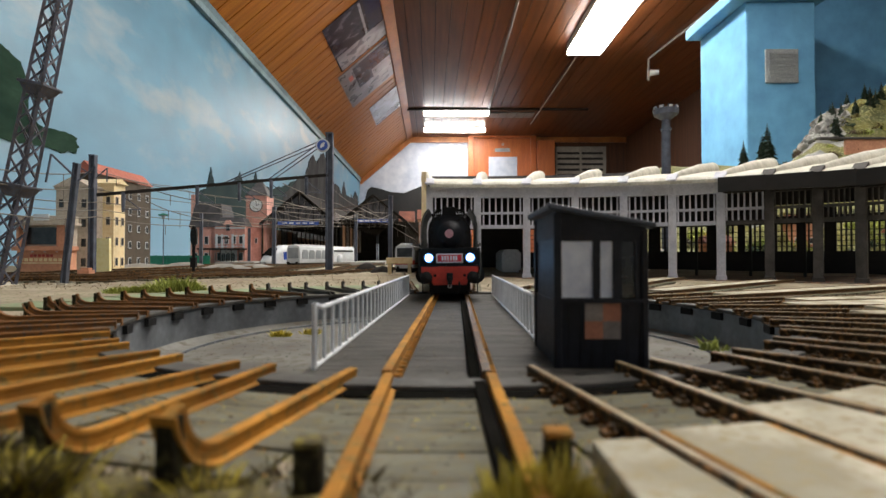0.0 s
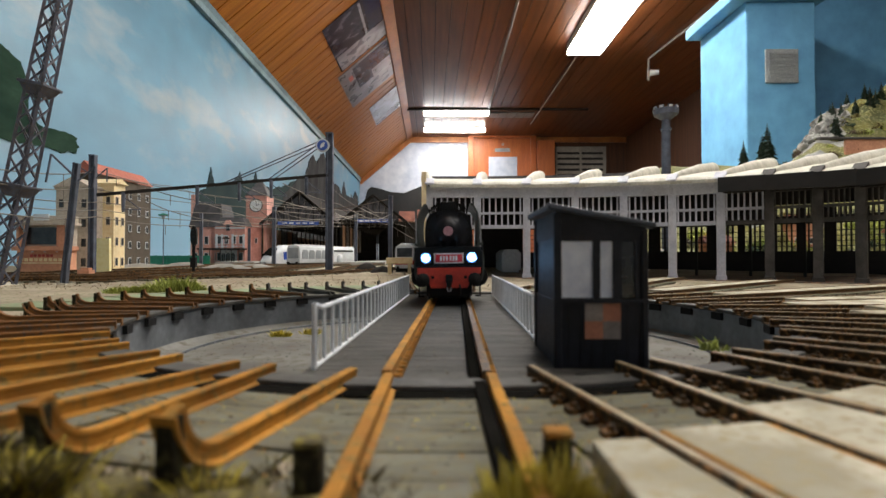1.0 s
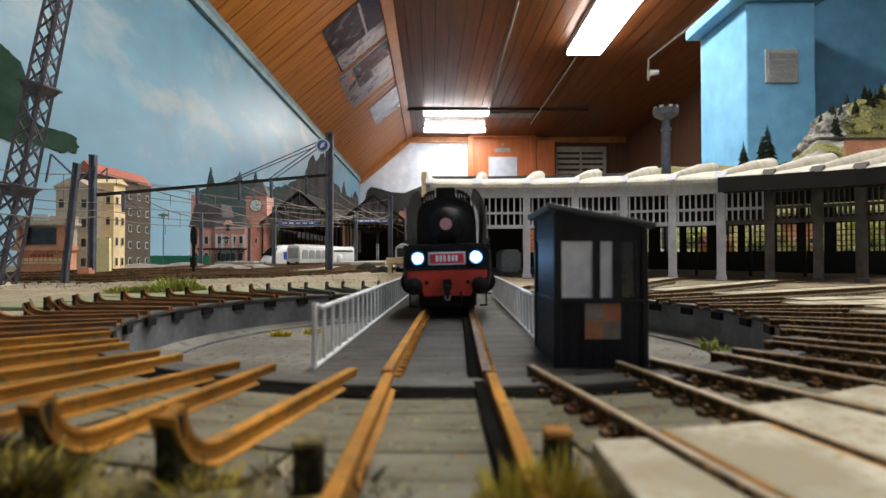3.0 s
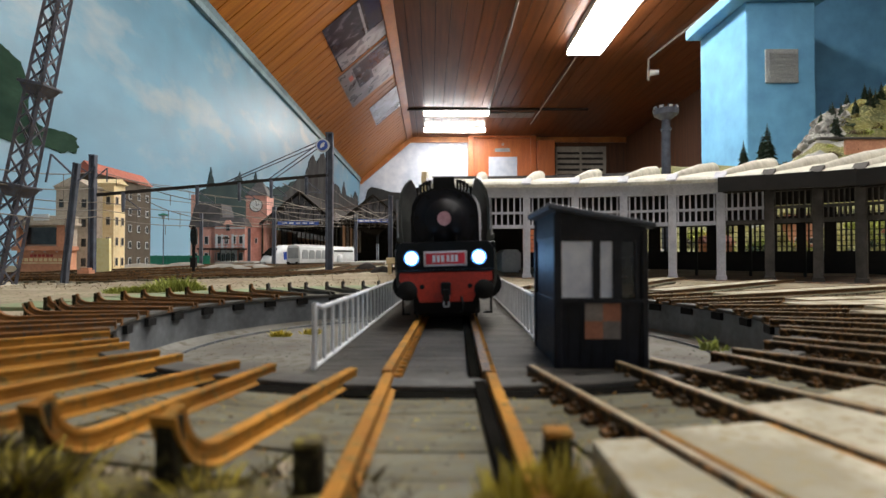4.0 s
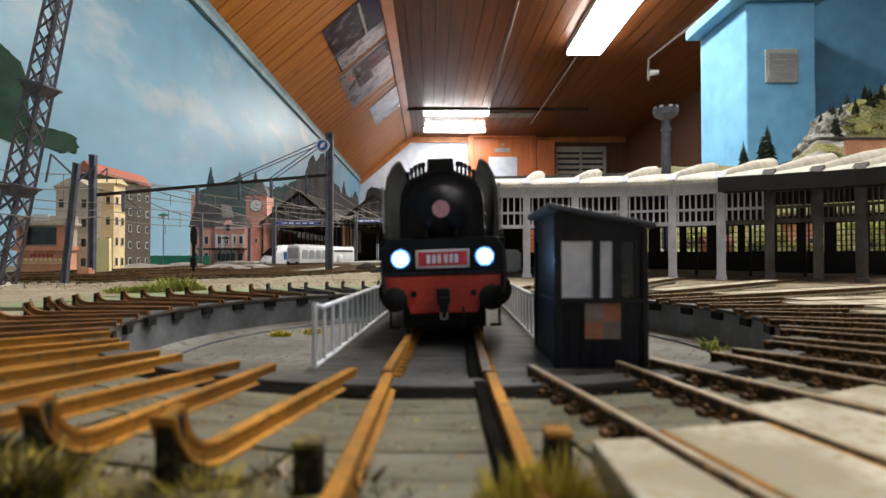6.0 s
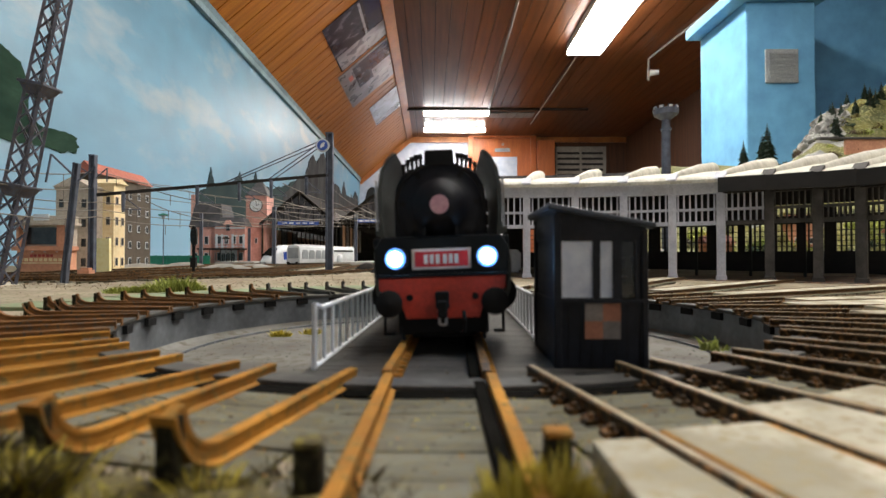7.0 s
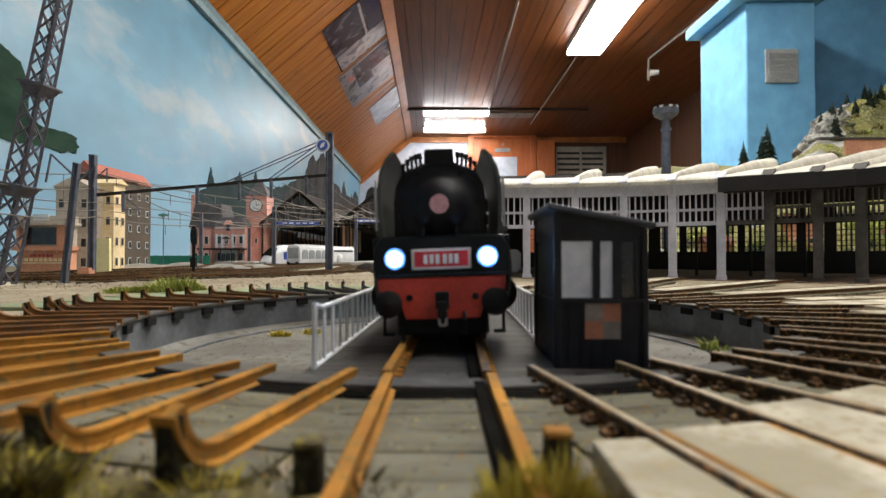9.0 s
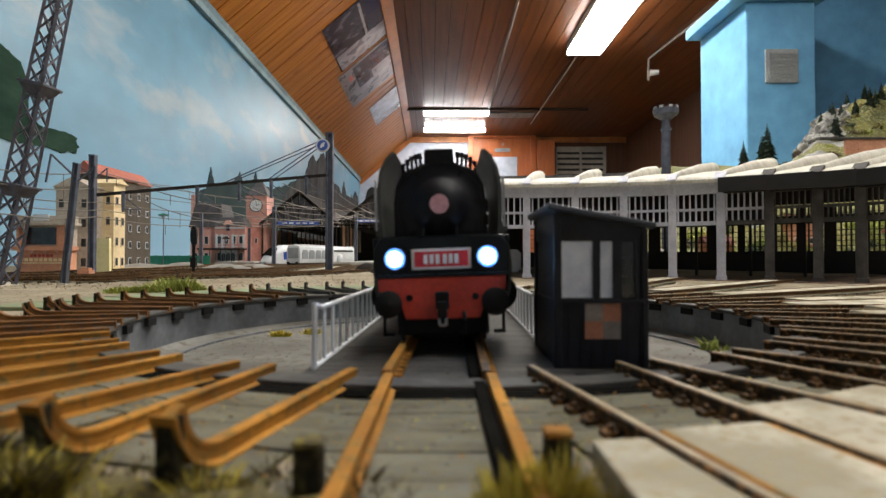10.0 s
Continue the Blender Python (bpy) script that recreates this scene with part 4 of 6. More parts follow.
def hill():
    n, m = 150, 110
    vs = [(60 + 2240 * i / n, 885 + 1290 * j / m, 0) for j in range(m + 1) for i in range(n + 1)]
    vs = [(x, y, hill_z(x, y)) for x, y, z in vs]
    faces = [(j * (n + 1) + i, j * (n + 1) + i + 1, (j + 1) * (n + 1) + i + 1, (j + 1) * (n + 1) + i) for j in range(m) for i in range(n)]
    rocky = lambda f: 0.68 < vs[f[0]][0] / vs[f[0]][1] < 0.79 and vs[f[0]][1] > 1320 and noise.noise((vs[f[0]][0] / 90, vs[f[0]][1] / 90, 3.0)) > -0.2
    g = [f for f in faces if not rocky(f)]
    r = [f for f in faces if rocky(f)]
    single("hillside", Build().add(vs, g), "hill", "yellow-green flocked hillside behind the shed", "hill", kind="structure", smooth=True)
    single("rock_face", Build().add(vs, r), "rock", "grey plaster cliff on the hillside", "rock", kind="structure")
    for i in range(90):
        y = rng.uniform(1420, 1640)
        x = y * rng.uniform(0.70, 0.80)
        b = Build()
        ico = bmesh.new()
        bmesh.ops.create_icosphere(ico, subdivisions=3, radius=1)
        s = rng.uniform(8, 20)
        q = rng.uniform(0, 9)
        b.add([v.co * s * (0.75 + 0.6 * noise.noise(v.co * 1.3 + Vector((q, i, 0))) + 0.28 * noise.noise(v.co * 3.7 + Vector((i, q, 0)))) for v in ico.verts], [[v.index for v in f.verts] for f in ico.faces], Matrix.Diagonal((1, 1, 1.25, 1)))
        ico.free()
        single("boulder", b, "rock", "rough grey boulder on the cliff", "rock", "cliff boulders", x=x, y=y, z=hill_z(x, y) + 2, smooth=True)


hill()


def fir(x, y, z, h, tone=0):
    t = thing("fir_tree", "small dark green model fir tree", "tree", "fir trees", x, y, z)
    part("trunk", Build().cyl((0, 0, -3), (0, 0, h), h * 0.028, 0.2, n=6), "trunk", t)
    b = Build()
    k = int(10 + h / 8)
    for i in range(k):
        f = i / k
        zz, r = h * (0.12 + 0.86 * f), h * 0.24 * (1 - f) ** 0.85 + 0.8
        m = 11
        for j in range(m):
            a = 2 * math.pi * (j + rng.random()) / m
            rr = r * rng.uniform(0.6, 1.1)
            w = r * 0.28
            d = Vector((math.cos(a), math.sin(a), 0))
            s = Vector((-d.y, d.x, 0))
            dz = -rng.uniform(0.15, 0.5) * rr
            b.add([(0, 0, zz + 1), d * rr * 0.6 + s * w + Vector((0, 0, zz + dz * 0.4)), d * rr + Vector((0, 0, zz + dz)), d * rr * 0.6 - s * w + Vector((0, 0, zz + dz * 0.4)),
                   d * rr * 0.5 + Vector((0, 0, zz + dz * 0.4 - w * 0.7))], [(0, 1, 2), (0, 2, 3), (0, 1, 4), (1, 2, 4), (2, 3, 4), (3, 0, 4)])
    part("crown", b, "fir", t)
    return t


for px, y, h in ((741, 1250, 78), (800, 1250, 122), (812, 1290, 84), (1101.3, 1420, 90)):
    fir(px, y, hill_z(px, y) - 2, h)
for i in range(11):
    y = 1600 + rng.uniform(-90, 90)
    x = y * (0.745 + 0.014 * i + rng.uniform(-0.006, 0.006))
    fir(x, y, hill_z(x, y) - 2, rng.uniform(26, 68))


def brick_wall():
    t = thing("retaining_wall", "red-brown retaining wall with dark coping", "wall", x=1034.2, y=1300, z=0)
    part("wall", Build().box(0, 190, 0, 8, 230, 326), "brick_orange", t, bevel=0.6)
    part("coping", Build().box(-70, 192, -4, 12, 326, 331), "slate", t, bevel=0.6)


brick_wall()


def flood_mast(x, y, h):
    t = thing("floodlight_mast", "dark floodlight mast with a round lamp platform", "mast", x=x, y=y, z=-5)
    part("shaft", Build().cyl((0, 0, 0), (0, 0, h - 20), 9.5, 8, n=12), "pole", t, smooth=True)
    part("collar", Build().cyl((0, 0, h - 52), (0, 0, h - 48), 10.5, n=12), "pole", t)
    part("platform", Build().lathe([(0.1, h - 34), (8, h - 32), (22, h - 22), (24, h - 12), (0.1, h - 12)], n=20), "pole", t)
    for i in range(8):
        a = i * math.pi / 4
        l = part("floodlight", Build().box(-4, 4, -2.5, 2.5, 0, 6), "pole", t, bevel=0.5)
        l.matrix_basis = pose(0.019 * math.cos(a), 0.019 * math.sin(a), (h - 12) / 1000, 18, 0, math.degrees(a) + 90)
        part("lens", Build().box(-3.2, 3.2, -2.9, -2.4, 0.8, 5.2), "train_white", l)


flood_mast(433.4, 985, 321.4 + 5)


# ================= buildings
def house(name, label, x, y, w, dp, h, wall, roof="slate", rz=0.0, floors=3, cols=3, z=-4.0, rtype="gable", rh=20, win=(7, 12), frame="train_white", side=0, z0=8, category="building", group=""):
    t = thing(name, label, category, group, x, y, z, rz)
    part("wall", Build().box(0, w, 0, dp, 0, h), wall, t, bevel=0.4)
    o = 4
    if rtype == "gable":
        b = Build().prism([(-o, h - 1), (dp + o, h - 1), (dp / 2, h + rh)], -o, w + o, "x")
    elif rtype == "ridge":
        b = Build().prism([(-o, h - 1), (w + o, h - 1), (w / 2, h + rh)], -o, dp + o)
    elif rtype == "mansard":
        b = Build().add([(-o, -o, h), (w + o, -o, h), (w + o, dp + o, h), (-o, dp + o, h), (9, 9, h + rh), (w - 9, 9, h + rh), (w - 9, dp - 9, h + rh), (9, dp - 9, h + rh)],
                        [(0, 1, 5, 4), (1, 2, 6, 5), (2, 3, 7, 6), (3, 0, 4, 7), (4, 5, 6, 7), (3, 2, 1, 0)])
    elif rtype == "spire":
        b = Build().add([(-3, -3, h), (w + 3, -3, h), (w + 3, dp + 3, h), (-3, dp + 3, h), (w * 0.4, dp / 2, h + rh), (w * 0.6, dp / 2, h + rh)], [(0, 1, 5, 4), (1, 2, 5), (2, 3, 4, 5), (3, 0, 4), (3, 2, 1, 0)])
    else:
        b = Build().box(-2, w + 2, -2, dp + 2, h, h + 3)
    part("roof", b, roof, t, bevel=0.4)
    part("cornice", Build().box(-1.8, w + 1.8, -1.8, 0, h - 5, h - 1), wall, t, bevel=0.4)

    def windows(length, nc, put):
        for r in range(floors):
            zz = z0 + (h - z0 - 6) * r / floors + 3
            for c in range(nc):
                u = length * (c + 0.5) / nc
                f = part("window", put(u - win[0] / 2, u + win[0] / 2, zz, zz + win[1], 0.8), frame, t, "", 0.2)
                part("pane", put(u - win[0] / 2 + 1.1, u + win[0] / 2 - 1.1, zz + 1.3, zz + win[1] - 1.1, 1.05), "pane", f)
                part("sill", put(u - win[0] / 2 - 1, u + win[0] / 2 + 1, zz - 1.4, zz, 1.8), wall, f)
    windows(w, cols, lambda a, b2, c, d, e: Build().box(a, b2, -e, 0.2, c, d))
    if side:
        windows(dp, side, lambda a, b2, c, d, e: Build().box(w - 0.2, w + e, a, b2, c, d))
    return t


def bush(x, y, z, r, material):
    b = Build()
    for i in range(170):
        d = Vector((rng.gauss(0, 1), rng.gauss(0, 1), abs(rng.gauss(0, 1)))).normalized() * r * rng.uniform(0.45, 1.05)
        s = r * rng.uniform(0.10, 0.2)
        q = [d + Vector((rng.uniform(-s, s), rng.uniform(-s, s), rng.uniform(-s, s))) for _ in range(4)]
        b.add(q, [(0, 1, 2), (0, 2, 3), (0, 3, 1), (1, 3, 2)])
    single("bush", b, material, "rounded flock bush on the hillside", "bush", "hillside bushes", "", x, y, z)


for i in range(75):
    x, y = rng.uniform(420, 1050), rng.uniform(896, 1010)
    bush(x, y, hill_z(x, y) - 2, rng.uniform(7, 20), rng.choice(("grass", "grass", "hill", "moss_bright", "grass", "fir")))
for i in range(26):
    x, y = rng.uniform(430, 1000), rng.uniform(894, 990)
    b = Build()
    for j in range(5):
        c = Vector((rng.uniform(-12, 12), rng.uniform(-8, 8), rng.uniform(0, 6)))
        q = [c + Vector((rng.uniform(-9, 9), rng.uniform(-9, 9), rng.uniform(-3, 11))) for _ in range(5)]
        b.add(q, [(0, 1, 2), (0, 2, 3), (0, 3, 4), (0, 4, 1), (1, 2, 4), (2, 3, 4)])
    single("boulder", b, "rock", "pale angular rock on the bank", "rock", "bank rocks", "", x, y, hill_z(x, y))
for i in range(75):
    y = rng.uniform(1270, 1560)
    x = y * rng.uniform(0.67, 0.90)
    bush(x, y, hill_z(x, y) - 3, rng.uniform(6, 17), rng.choice(("moss", "moss_dark", "fir", "hill", "moss", "grass", "trunk")))
for x, y, w in ((470, 905, 46), (640, 930, 40), (820, 915, 60)):
    house("lineside_hut", "small orange brick hut behind the shed", x, y, w, 30, 52, "brick_orange", "roof_dull", 0, 1, 3, z=hill_z(x, y) - 6, rtype="gable", rh=14, win=(7, 12), group="lineside huts", category="hut")


# apartment blocks near the painted wall
house("apartment_house", "tall brown apartment house with red roof", -690, 950, 40, 180, 184, "render_brown", "roof_red", 0, 5, 2, rtype="ridge", rh=24, win=(10, 15), side=6)
house("apartment_house", "cream rendered apartment house with dark windows", -618, 895, 38, 32, 158, "render_cream", "render_cream", 0, 4, 2, rtype="gable", rh=9, win=(8, 15), frame="render_grey", side=2)
house("apartment_house", "grey stone apartment house with small windows", -657.0, 862, -599.6 - -657.0, 44, 143.1 + 4, "render_grey", "render_grey", 0, 4, 3, rtype="ridge", rh=16, win=(8, 14), frame="render_brown")


def shop():
    x0, x1, y = -670.2, -592.9, 800
    t = thing("shop_building", "orange low building with upper loggia and faded sign", "building", x=x0, y=y, z=-4)
    w = x1 - x0
    part("ground_storey", Build().box(0, w, 0, 24, 0, 37), "brick_orange", t, bevel=0.4)
    part("balcony", Build().box(-3, w + 3, -7, 24, 37, 44), "brick_orange", t, "balcony parapet", bevel=0.4)
    part("upper_wall", Build().box(0, w, 12, 24, 44, 77), "render_grey", t)
    part("loggia_opening", Build().box(6, w - 14, 10.8, 12.2, 47, 74), "pane", t, "dark glazed loggia")
    for x in (0, w - 14):
        part("loggia_pier", Build().box(x, x + 5 if x == 0 else w, -2, 12, 44, 77), "brick_orange", t, bevel=0.3)
    part("flat_roof", Build().box(-5, w + 6, -9, 26, 77, 81), "render_grey", t, bevel=0.4)
    part("parapet", Build().box(-2, w + 2, 0, 24, 81, 92), "render_grey", t, bevel=0.3)
    part("roof_sign", Build().box(30, 54, -6, -4.5, 84, 94), "train_white", t, "small blank white roof board")
    for i in range(9):
        part("air_brick", Build().box(5 + 7.6 * i, 10 + 7.6 * i, -0.8, 0.2, 20, 25), "render_cream", t)
    part("string_course", Build().box(0, w, -1.4, 0, 16.5, 18.5), "render_cream", t)
    for i, l in enumerate((5, 4, 5, 4, 5, 4)):
        part("sign_bar", Build().box(21 + 6.4 * i, 21 + 6.4 * i + l, -0.7, 0.1, 27, 31), "train_red", t, "red unreadable lettering bar")
    for i in range(3):
        part("wall_lamp", Build().lathe([(0.5, 0), (2.4, -1.6), (0.1, -1.8)], pose(28 + 19 * i, -4, 36, 0, 0, 0), 10), "train_white", t)


shop()
single("gable_board", Build().prism([(0, 0), (31, -1), (30, 56), (9, 56), (1, 36)], 0, 6), "render_yellow", "plain yellow gable wall with a small dark slot", "wall", x=-549, y=790, z=-4, bevel=0.3)
single("doorway_board", Build().box(0, 4, -1, 0.4, 1, 15), "pane", "narrow dark door slot in the yellow gable", "door", x=-544.6, y=790, z=-3)
single("crate_stack", Build().box(0, 16, 0, 12, 0, 10).box(3, 14, 2, 10, 10, 13), "brick_orange", "rust red goods crate on the ground", "crate", x=-496.2, y=690, z=-5, bevel=0.4)


def fence():
    a, b, y = -811.1, -572.2, 1250
    t = thing("green_hoarding", "long green site hoarding", "fence", x=a, y=y, z=-4)
    k = 9
    w = (b - a) / k
    for i in range(k):
        part("panel", Build().box(w * i + 0.3, w * (i + 1) - 0.3, 0, 1.2, 0, 27.1 + 4), "fence_green", t)
        part("post", Build().box(w * i - 0.8, w * i + 0.8, 0.8, 3, 0, 28.4 + 4), "fence_green", t)


fence()


def station():
    # main building
    x0, x1 = -745.0, -561.7
    house("station_building", "pink station house with white quoins and slate roof", x0, 1500, 95, 90, 108.2 + 2, "brick_pink", "slate", 0, 2, 3, z=2, rtype="mansard", rh=70, win=(13, 24))
    t = house("station_wing", "pink station wing with stepped gable", x0 + 88, 1470, 84, 100, 111.3, "brick_pink", "slate", 0, 2, 4, z=2, rtype="mansard", rh=26, win=(12, 24))
    part("dormer", Build().prism([(22, 90), (50, 90), (50, 116), (42, 128), (30, 128), (22, 116)], -2, 30), "brick_pink", t, "pink dormer gable", bevel=0.5)
    part("dormer_window", Build().box(31, 41, -3, -2, 98, 116), "pane", t)
    for x in (0, 16, 46, 78):
        part("quoin", Build().box(x, x + 6, -1.2, 0, 46, 88), "train_white", t, "white quoin strip")
    part("ground_storey", Build().box(14, 62, -1.6, 0, 2, 42), "train_white", t, "white rendered ground storey")
    for x in (18, 32, 46):
        d = part("arched_door", Build().prism([(x, 3), (x + 10, 3), (x + 10, 28), (x + 8, 33), (x + 2, 33), (x, 28)], -2.4, -1.5), "pane", t)
        part("door_bar", Build().box(x + 4.6, x + 5.4, -2.9, -2.4, 3, 32), "train_white", d)
    for x in (6, 24, 52, 70):
        part("window_surround", Build().box(x - 1.6, x + 11.6, -1.9, -0.9, 82, 85).box(x - 1.6, x + 11.6, -1.9, -0.9, 52, 54), "train_white", t, "white stone window surround")
    part("cornice_band", Build().box(-2, 86, -3, 0, 104, 108), "train_white", t, "white cornice band", bevel=0.3)
    part("canopy", Build().box(-30, 90, -50, 0, 42, 47), "hall_timber", t, "dark platform canopy", bevel=0.4)
    for x in (-26, 4, 34, 64, 86):
        part("canopy_post", Build().cyl((x, -46, -2), (x, -46, 42), 1.3, n=8), "hall_timber", t)
    t = house("clock_tower", "pink clock tower with steep slate cap", -589.4, 1520, -526.9 - -589.4, 60, 205.6, "brick_pink", "slate", 0, 1, 1, z=2, rtype="spire", rh=48, win=(8, 16), z0=60)
    part("clock_face", Build().cyl((31, 0, 176), (31, -2, 176), 19, n=32), "train_white", t, "round white clock face")
    part("clock_ring", ring(Build(), 17.5, 20, 0, 1.2, 32), "slate", t).matrix_basis = Matrix.Translation((0.031, -0.0025, 0.176)) @ pose(0, 0, 0, 90, 0, 0)
    part("clock_hand", Build().bar((31, -2.4, 176), (31, -2.4, 189), 1.6).bar((31, -2.4, 176), (40, -2.4, 179), 1.8), "slate", t)
    part("chimney", Build().box(-170, -156, 10, 26, 120, 210), "brick_pink", t, bevel=0.5)


station()


def hall(xc, y0, half, eave, ridge, length):
    t = thing("train_hall", "dark glazed train shed with open trussed gable", "train hall", "station halls", xc, y0, 0)
    for s in (-1, 1):
        b = Build().add([(s * (half + 8), 0, eave), (0, 0, ridge), (0, length, ridge), (s * (half + 8), length, eave), (s * (half + 8), 0, eave + 3), (0, 0, ridge + 4), (0, length, ridge + 4), (s * (half + 8), length, eave + 3)],
                        [(0, 1, 2, 3), (4, 7, 6, 5), (0, 4, 5, 1), (2, 6, 7, 3), (0, 3, 7, 4)])
        part("roof_slope", b, "hall_timber", t, "dark roof slope")
        k = int(length / 60)
        for i in range(k):
            y = 10 + length * i / k
            part("post", Build().cyl((s * half, y, 0), (s * half, y, eave), 2.2, n=8), "hall_timber", t)
            if i < 6 and s < 0:
                part("side_window", Build().box(s * half - 1, s * half + 1, y + 8, y + 52, 40, eave - 8), "hall_glass" if i % 2 else "hall_brick", t)
    for yy in (0, 160, 330):
        tr = part("truss", Build().bar((-half - 6, yy, eave), (half + 6, yy, eave), 3, 4), "hall_timber", t, "steel roof truss")
        for i in range(-4, 5):
            x = half * i / 5
            z = eave + (ridge - eave) * (1 - abs(i) / 5.3)
            part("truss_bar", Build().bar((x, yy, eave), (x, yy, z), 1.6), "hall_timber", tr)
            if i:
                part("truss_brace", Build().bar((x, yy, z), (x - half / 5 * (1 if i > 0 else -1), yy, eave), 1.2), "wire", tr)
    part("gable_glass", Build().prism([(-half * 0.8, eave + 10), (half * 0.8, eave + 10), (0, ridge - 6)], 8, 10), "hall_glass", t, "dusty gable glazing")
    part("name_board", Build().box(-half * 0.55, half * 0.55, -3, -1.6, eave - 1, eave + 9), "sign_blue", t, "blue station name board")
    for i in range(5):
        part("name_bar", Build().box(-half * 0.42 + half * 0.18 * i, -half * 0.42 + half * 0.18 * i + half * 0.12, -3.4, -2.8, eave + 2, eave + 6), "train_white", t)
    part("rear_screen", Build().box(-half, half, length - 6, length, 0, ridge - 20), "hall_timber", t)


hall(-426.7, 1500, 110, 119.8, 216.5, 900)
hall(-209.4, 1520, 95, 127.9, 210.7, 900)


def annex():
    # long brick platform range beside the hall
    x0, x1 = -548.3, -523.3
    t = thing("platform_range", "orange brick platform range with tall windows", "building", x=x0 - 20, y=1640, z=2, rz=0)
    part("wall", Build().box(0, 30, 0, 700, 0, 95), "hall_brick", t)
    for i in range(12):
        part("window", Build().box(29, 31.5, 20 + 55 * i, 55 + 55 * i, 30, 80), "pane", t)


annex()
for x0, x1, y0, y1 in ((-556.6, -460.2, 1240, 2300), (-241.4, -126.9, 1120, 2400)):
    single("platform", Build().box(x0, x1, y0, y1, -6, 12.3), "platform", "grey station platform with pale edge", "platform", "station platforms", bevel=0.8)


def high_speed_train():
    t = thing("high_speed_train", "white high-speed train with sloping nose and blue panel", "train", x=-408.9, y=1150, z=5.5, rz=-26)
    h, w = 46, 17
    sec = [(0, 2.5, 0.35), (4, 9, 0.62), (14, 20, 0.85), (34, 34, 0.97), (60, 44, 1.0), (330, 45, 1.0)]
    vs, fs = [], []
    for y, top, k in sec:
        for x, z in ((-1, 3), (-1, 0.62 * top + 1), (-0.86, 0.86 * top + 1), (-0.5, top + 2), (0.5, top + 2), (0.86, 0.86 * top + 1), (1, 0.62 * top + 1), (1, 3)):
            vs.append((x * w * k, y, z))
    for j in range(len(sec) - 1):
        for i in range(8):
            fs.append((8 * j + i, 8 * j + (i + 1) % 8, 8 * j + 8 + (i + 1) % 8, 8 * j + 8 + i))
    fs += [tuple(range(8)), tuple(range(8 * len(sec) - 1, 8 * len(sec) - 9, -1))]
    part("body", Build().add(vs, fs), "train_white", t, "smooth white wedge body", smooth=True)
    part("windscreen", Build().add([(-12.2, 12.5, 23.6), (12.2, 12.5, 23.6), (10.5, 34, 40.5), (-10.5, 34, 40.5), (-12.2, 15, 19), (12.2, 15, 19), (10.5, 36, 34), (-10.5, 36, 34)], [(0, 1, 2, 3), (4, 7, 6, 5), (0, 4, 5, 1), (1, 5, 6, 2), (2, 6, 7, 3), (3, 7, 4, 0)]), "flat_black", t, "dark raked windscreen")
    part("nose_stripe", Build().box(-9, 9, 0.5, 6, 3, 7), "train_grey", t, bevel=1)
    for s in (-1, 1):
        part("side_panel", Build().box(s * w - 0.6, s * w + 0.8, 50, 74, 12, 30), "train_blue", t, "bright blue side panel")
        part("window_band", Build().box(s * w - 0.5, s * w + 0.5, 62, 320, 32, 37), "pane", t)
        part("skirt", Build().box(s * w * 0.9 - 1, s * w * 0.9 + 1, 20, 330, 0, 4), "train_grey", t)


high_speed_train()


def railcar(x, y, z, rz, low, label, name="railcar"):
    t = thing(name, label, "rail vehicle", "", x, y, z, rz)
    part("body", Build().prism([(-15, 6), (15, 6), (15.5, 30), (14, 40), (8, 44), (-8, 44), (-14, 40), (-15.5, 30)], 0, 160), "train_white", t, "white coach body", bevel=1.2)
    part("front_window", Build().box(-12, 12, -0.8, 0.5, 16 if not low else 24, 38), "train_grey" if not low else "pane", t, "grey cab glazing", bevel=0.4)
    part("underframe", Build().box(-14.2, 14.2, 2, 158, -1, 8), "loco_under", t)
    if low:
        part("red_band", Build().box(-15.8, 15.8, -1, 158, 12, 19), "train_red", t, "red waist band")
    for s in (-1, 1):
        for i in range(5):
            y = 10 + 29 * i
            w = Build().prism([(y, 15), (y + 24, 15), (y + 24, 29), (y + 20, 34), (y + 4, 34), (y, 29)], s * 15.4 - 0.7, s * 15.4 + 0.7, "x")
            part("side_window", w, "train_grey", t, "arched grey window")
        part("buffer", Build().cyl((s * 10, 0, 7), (s * 10, -5, 7), 2.2, n=10), "loco_under", t)
    part("roof_box", Build().box(-10, 10, 20, 140, 43.5, 46), "train_white", t, bevel=0.6)


railcar(-312.1, 1060, 4.5, -14, False, "white double-deck railcar standing by the platform")
railcar(-60.4, 800, -1, -3, True, "white and red railcar on the approach track")
single("buffer_stop", Build().box(-17, -12, 0, 8, 0, 24).box(12, 17, 0, 8, 0, 24).box(-19, 19, -3, 2, 17, 26), "render_cream", "cream concrete buffer stop", "buffer stop", x=-63.3, y=738, z=-4, bevel=0.6)
single("bollard", Build().lathe([(0.1, 0), (7, 0), (7.4, 9), (5.5, 18), (3, 20), (0.1, 20.5)], n=16), "train_white", "small white domed tank on the platform", "tank", x=-228.5, y=1130, z=8.9, smooth=True)


single("covered_van", Build().prism([(-15, 6), (15, 6), (15, 32), (9, 38), (-9, 38), (-15, 32)], 0, 90).box(-12, 12, 4, 86, 0, 6), "train_white", "pale goods van parked in the shed", "goods van", x=106.2, y=790, z=-3.4, bevel=0.8)

# small dark houses far down the layout
for i, (px, y, w, h) in enumerate(((-215, 2500, 70, 205), (-125, 2520, 80, 215), (60, 2700, 90, 150))):
    house("town_house", "small brick house with orange roof at the far end", px, y, w, 80, h, "hall_brick", "roof_dull", 0, 2, 3, z=0, rh=50, group="far houses")


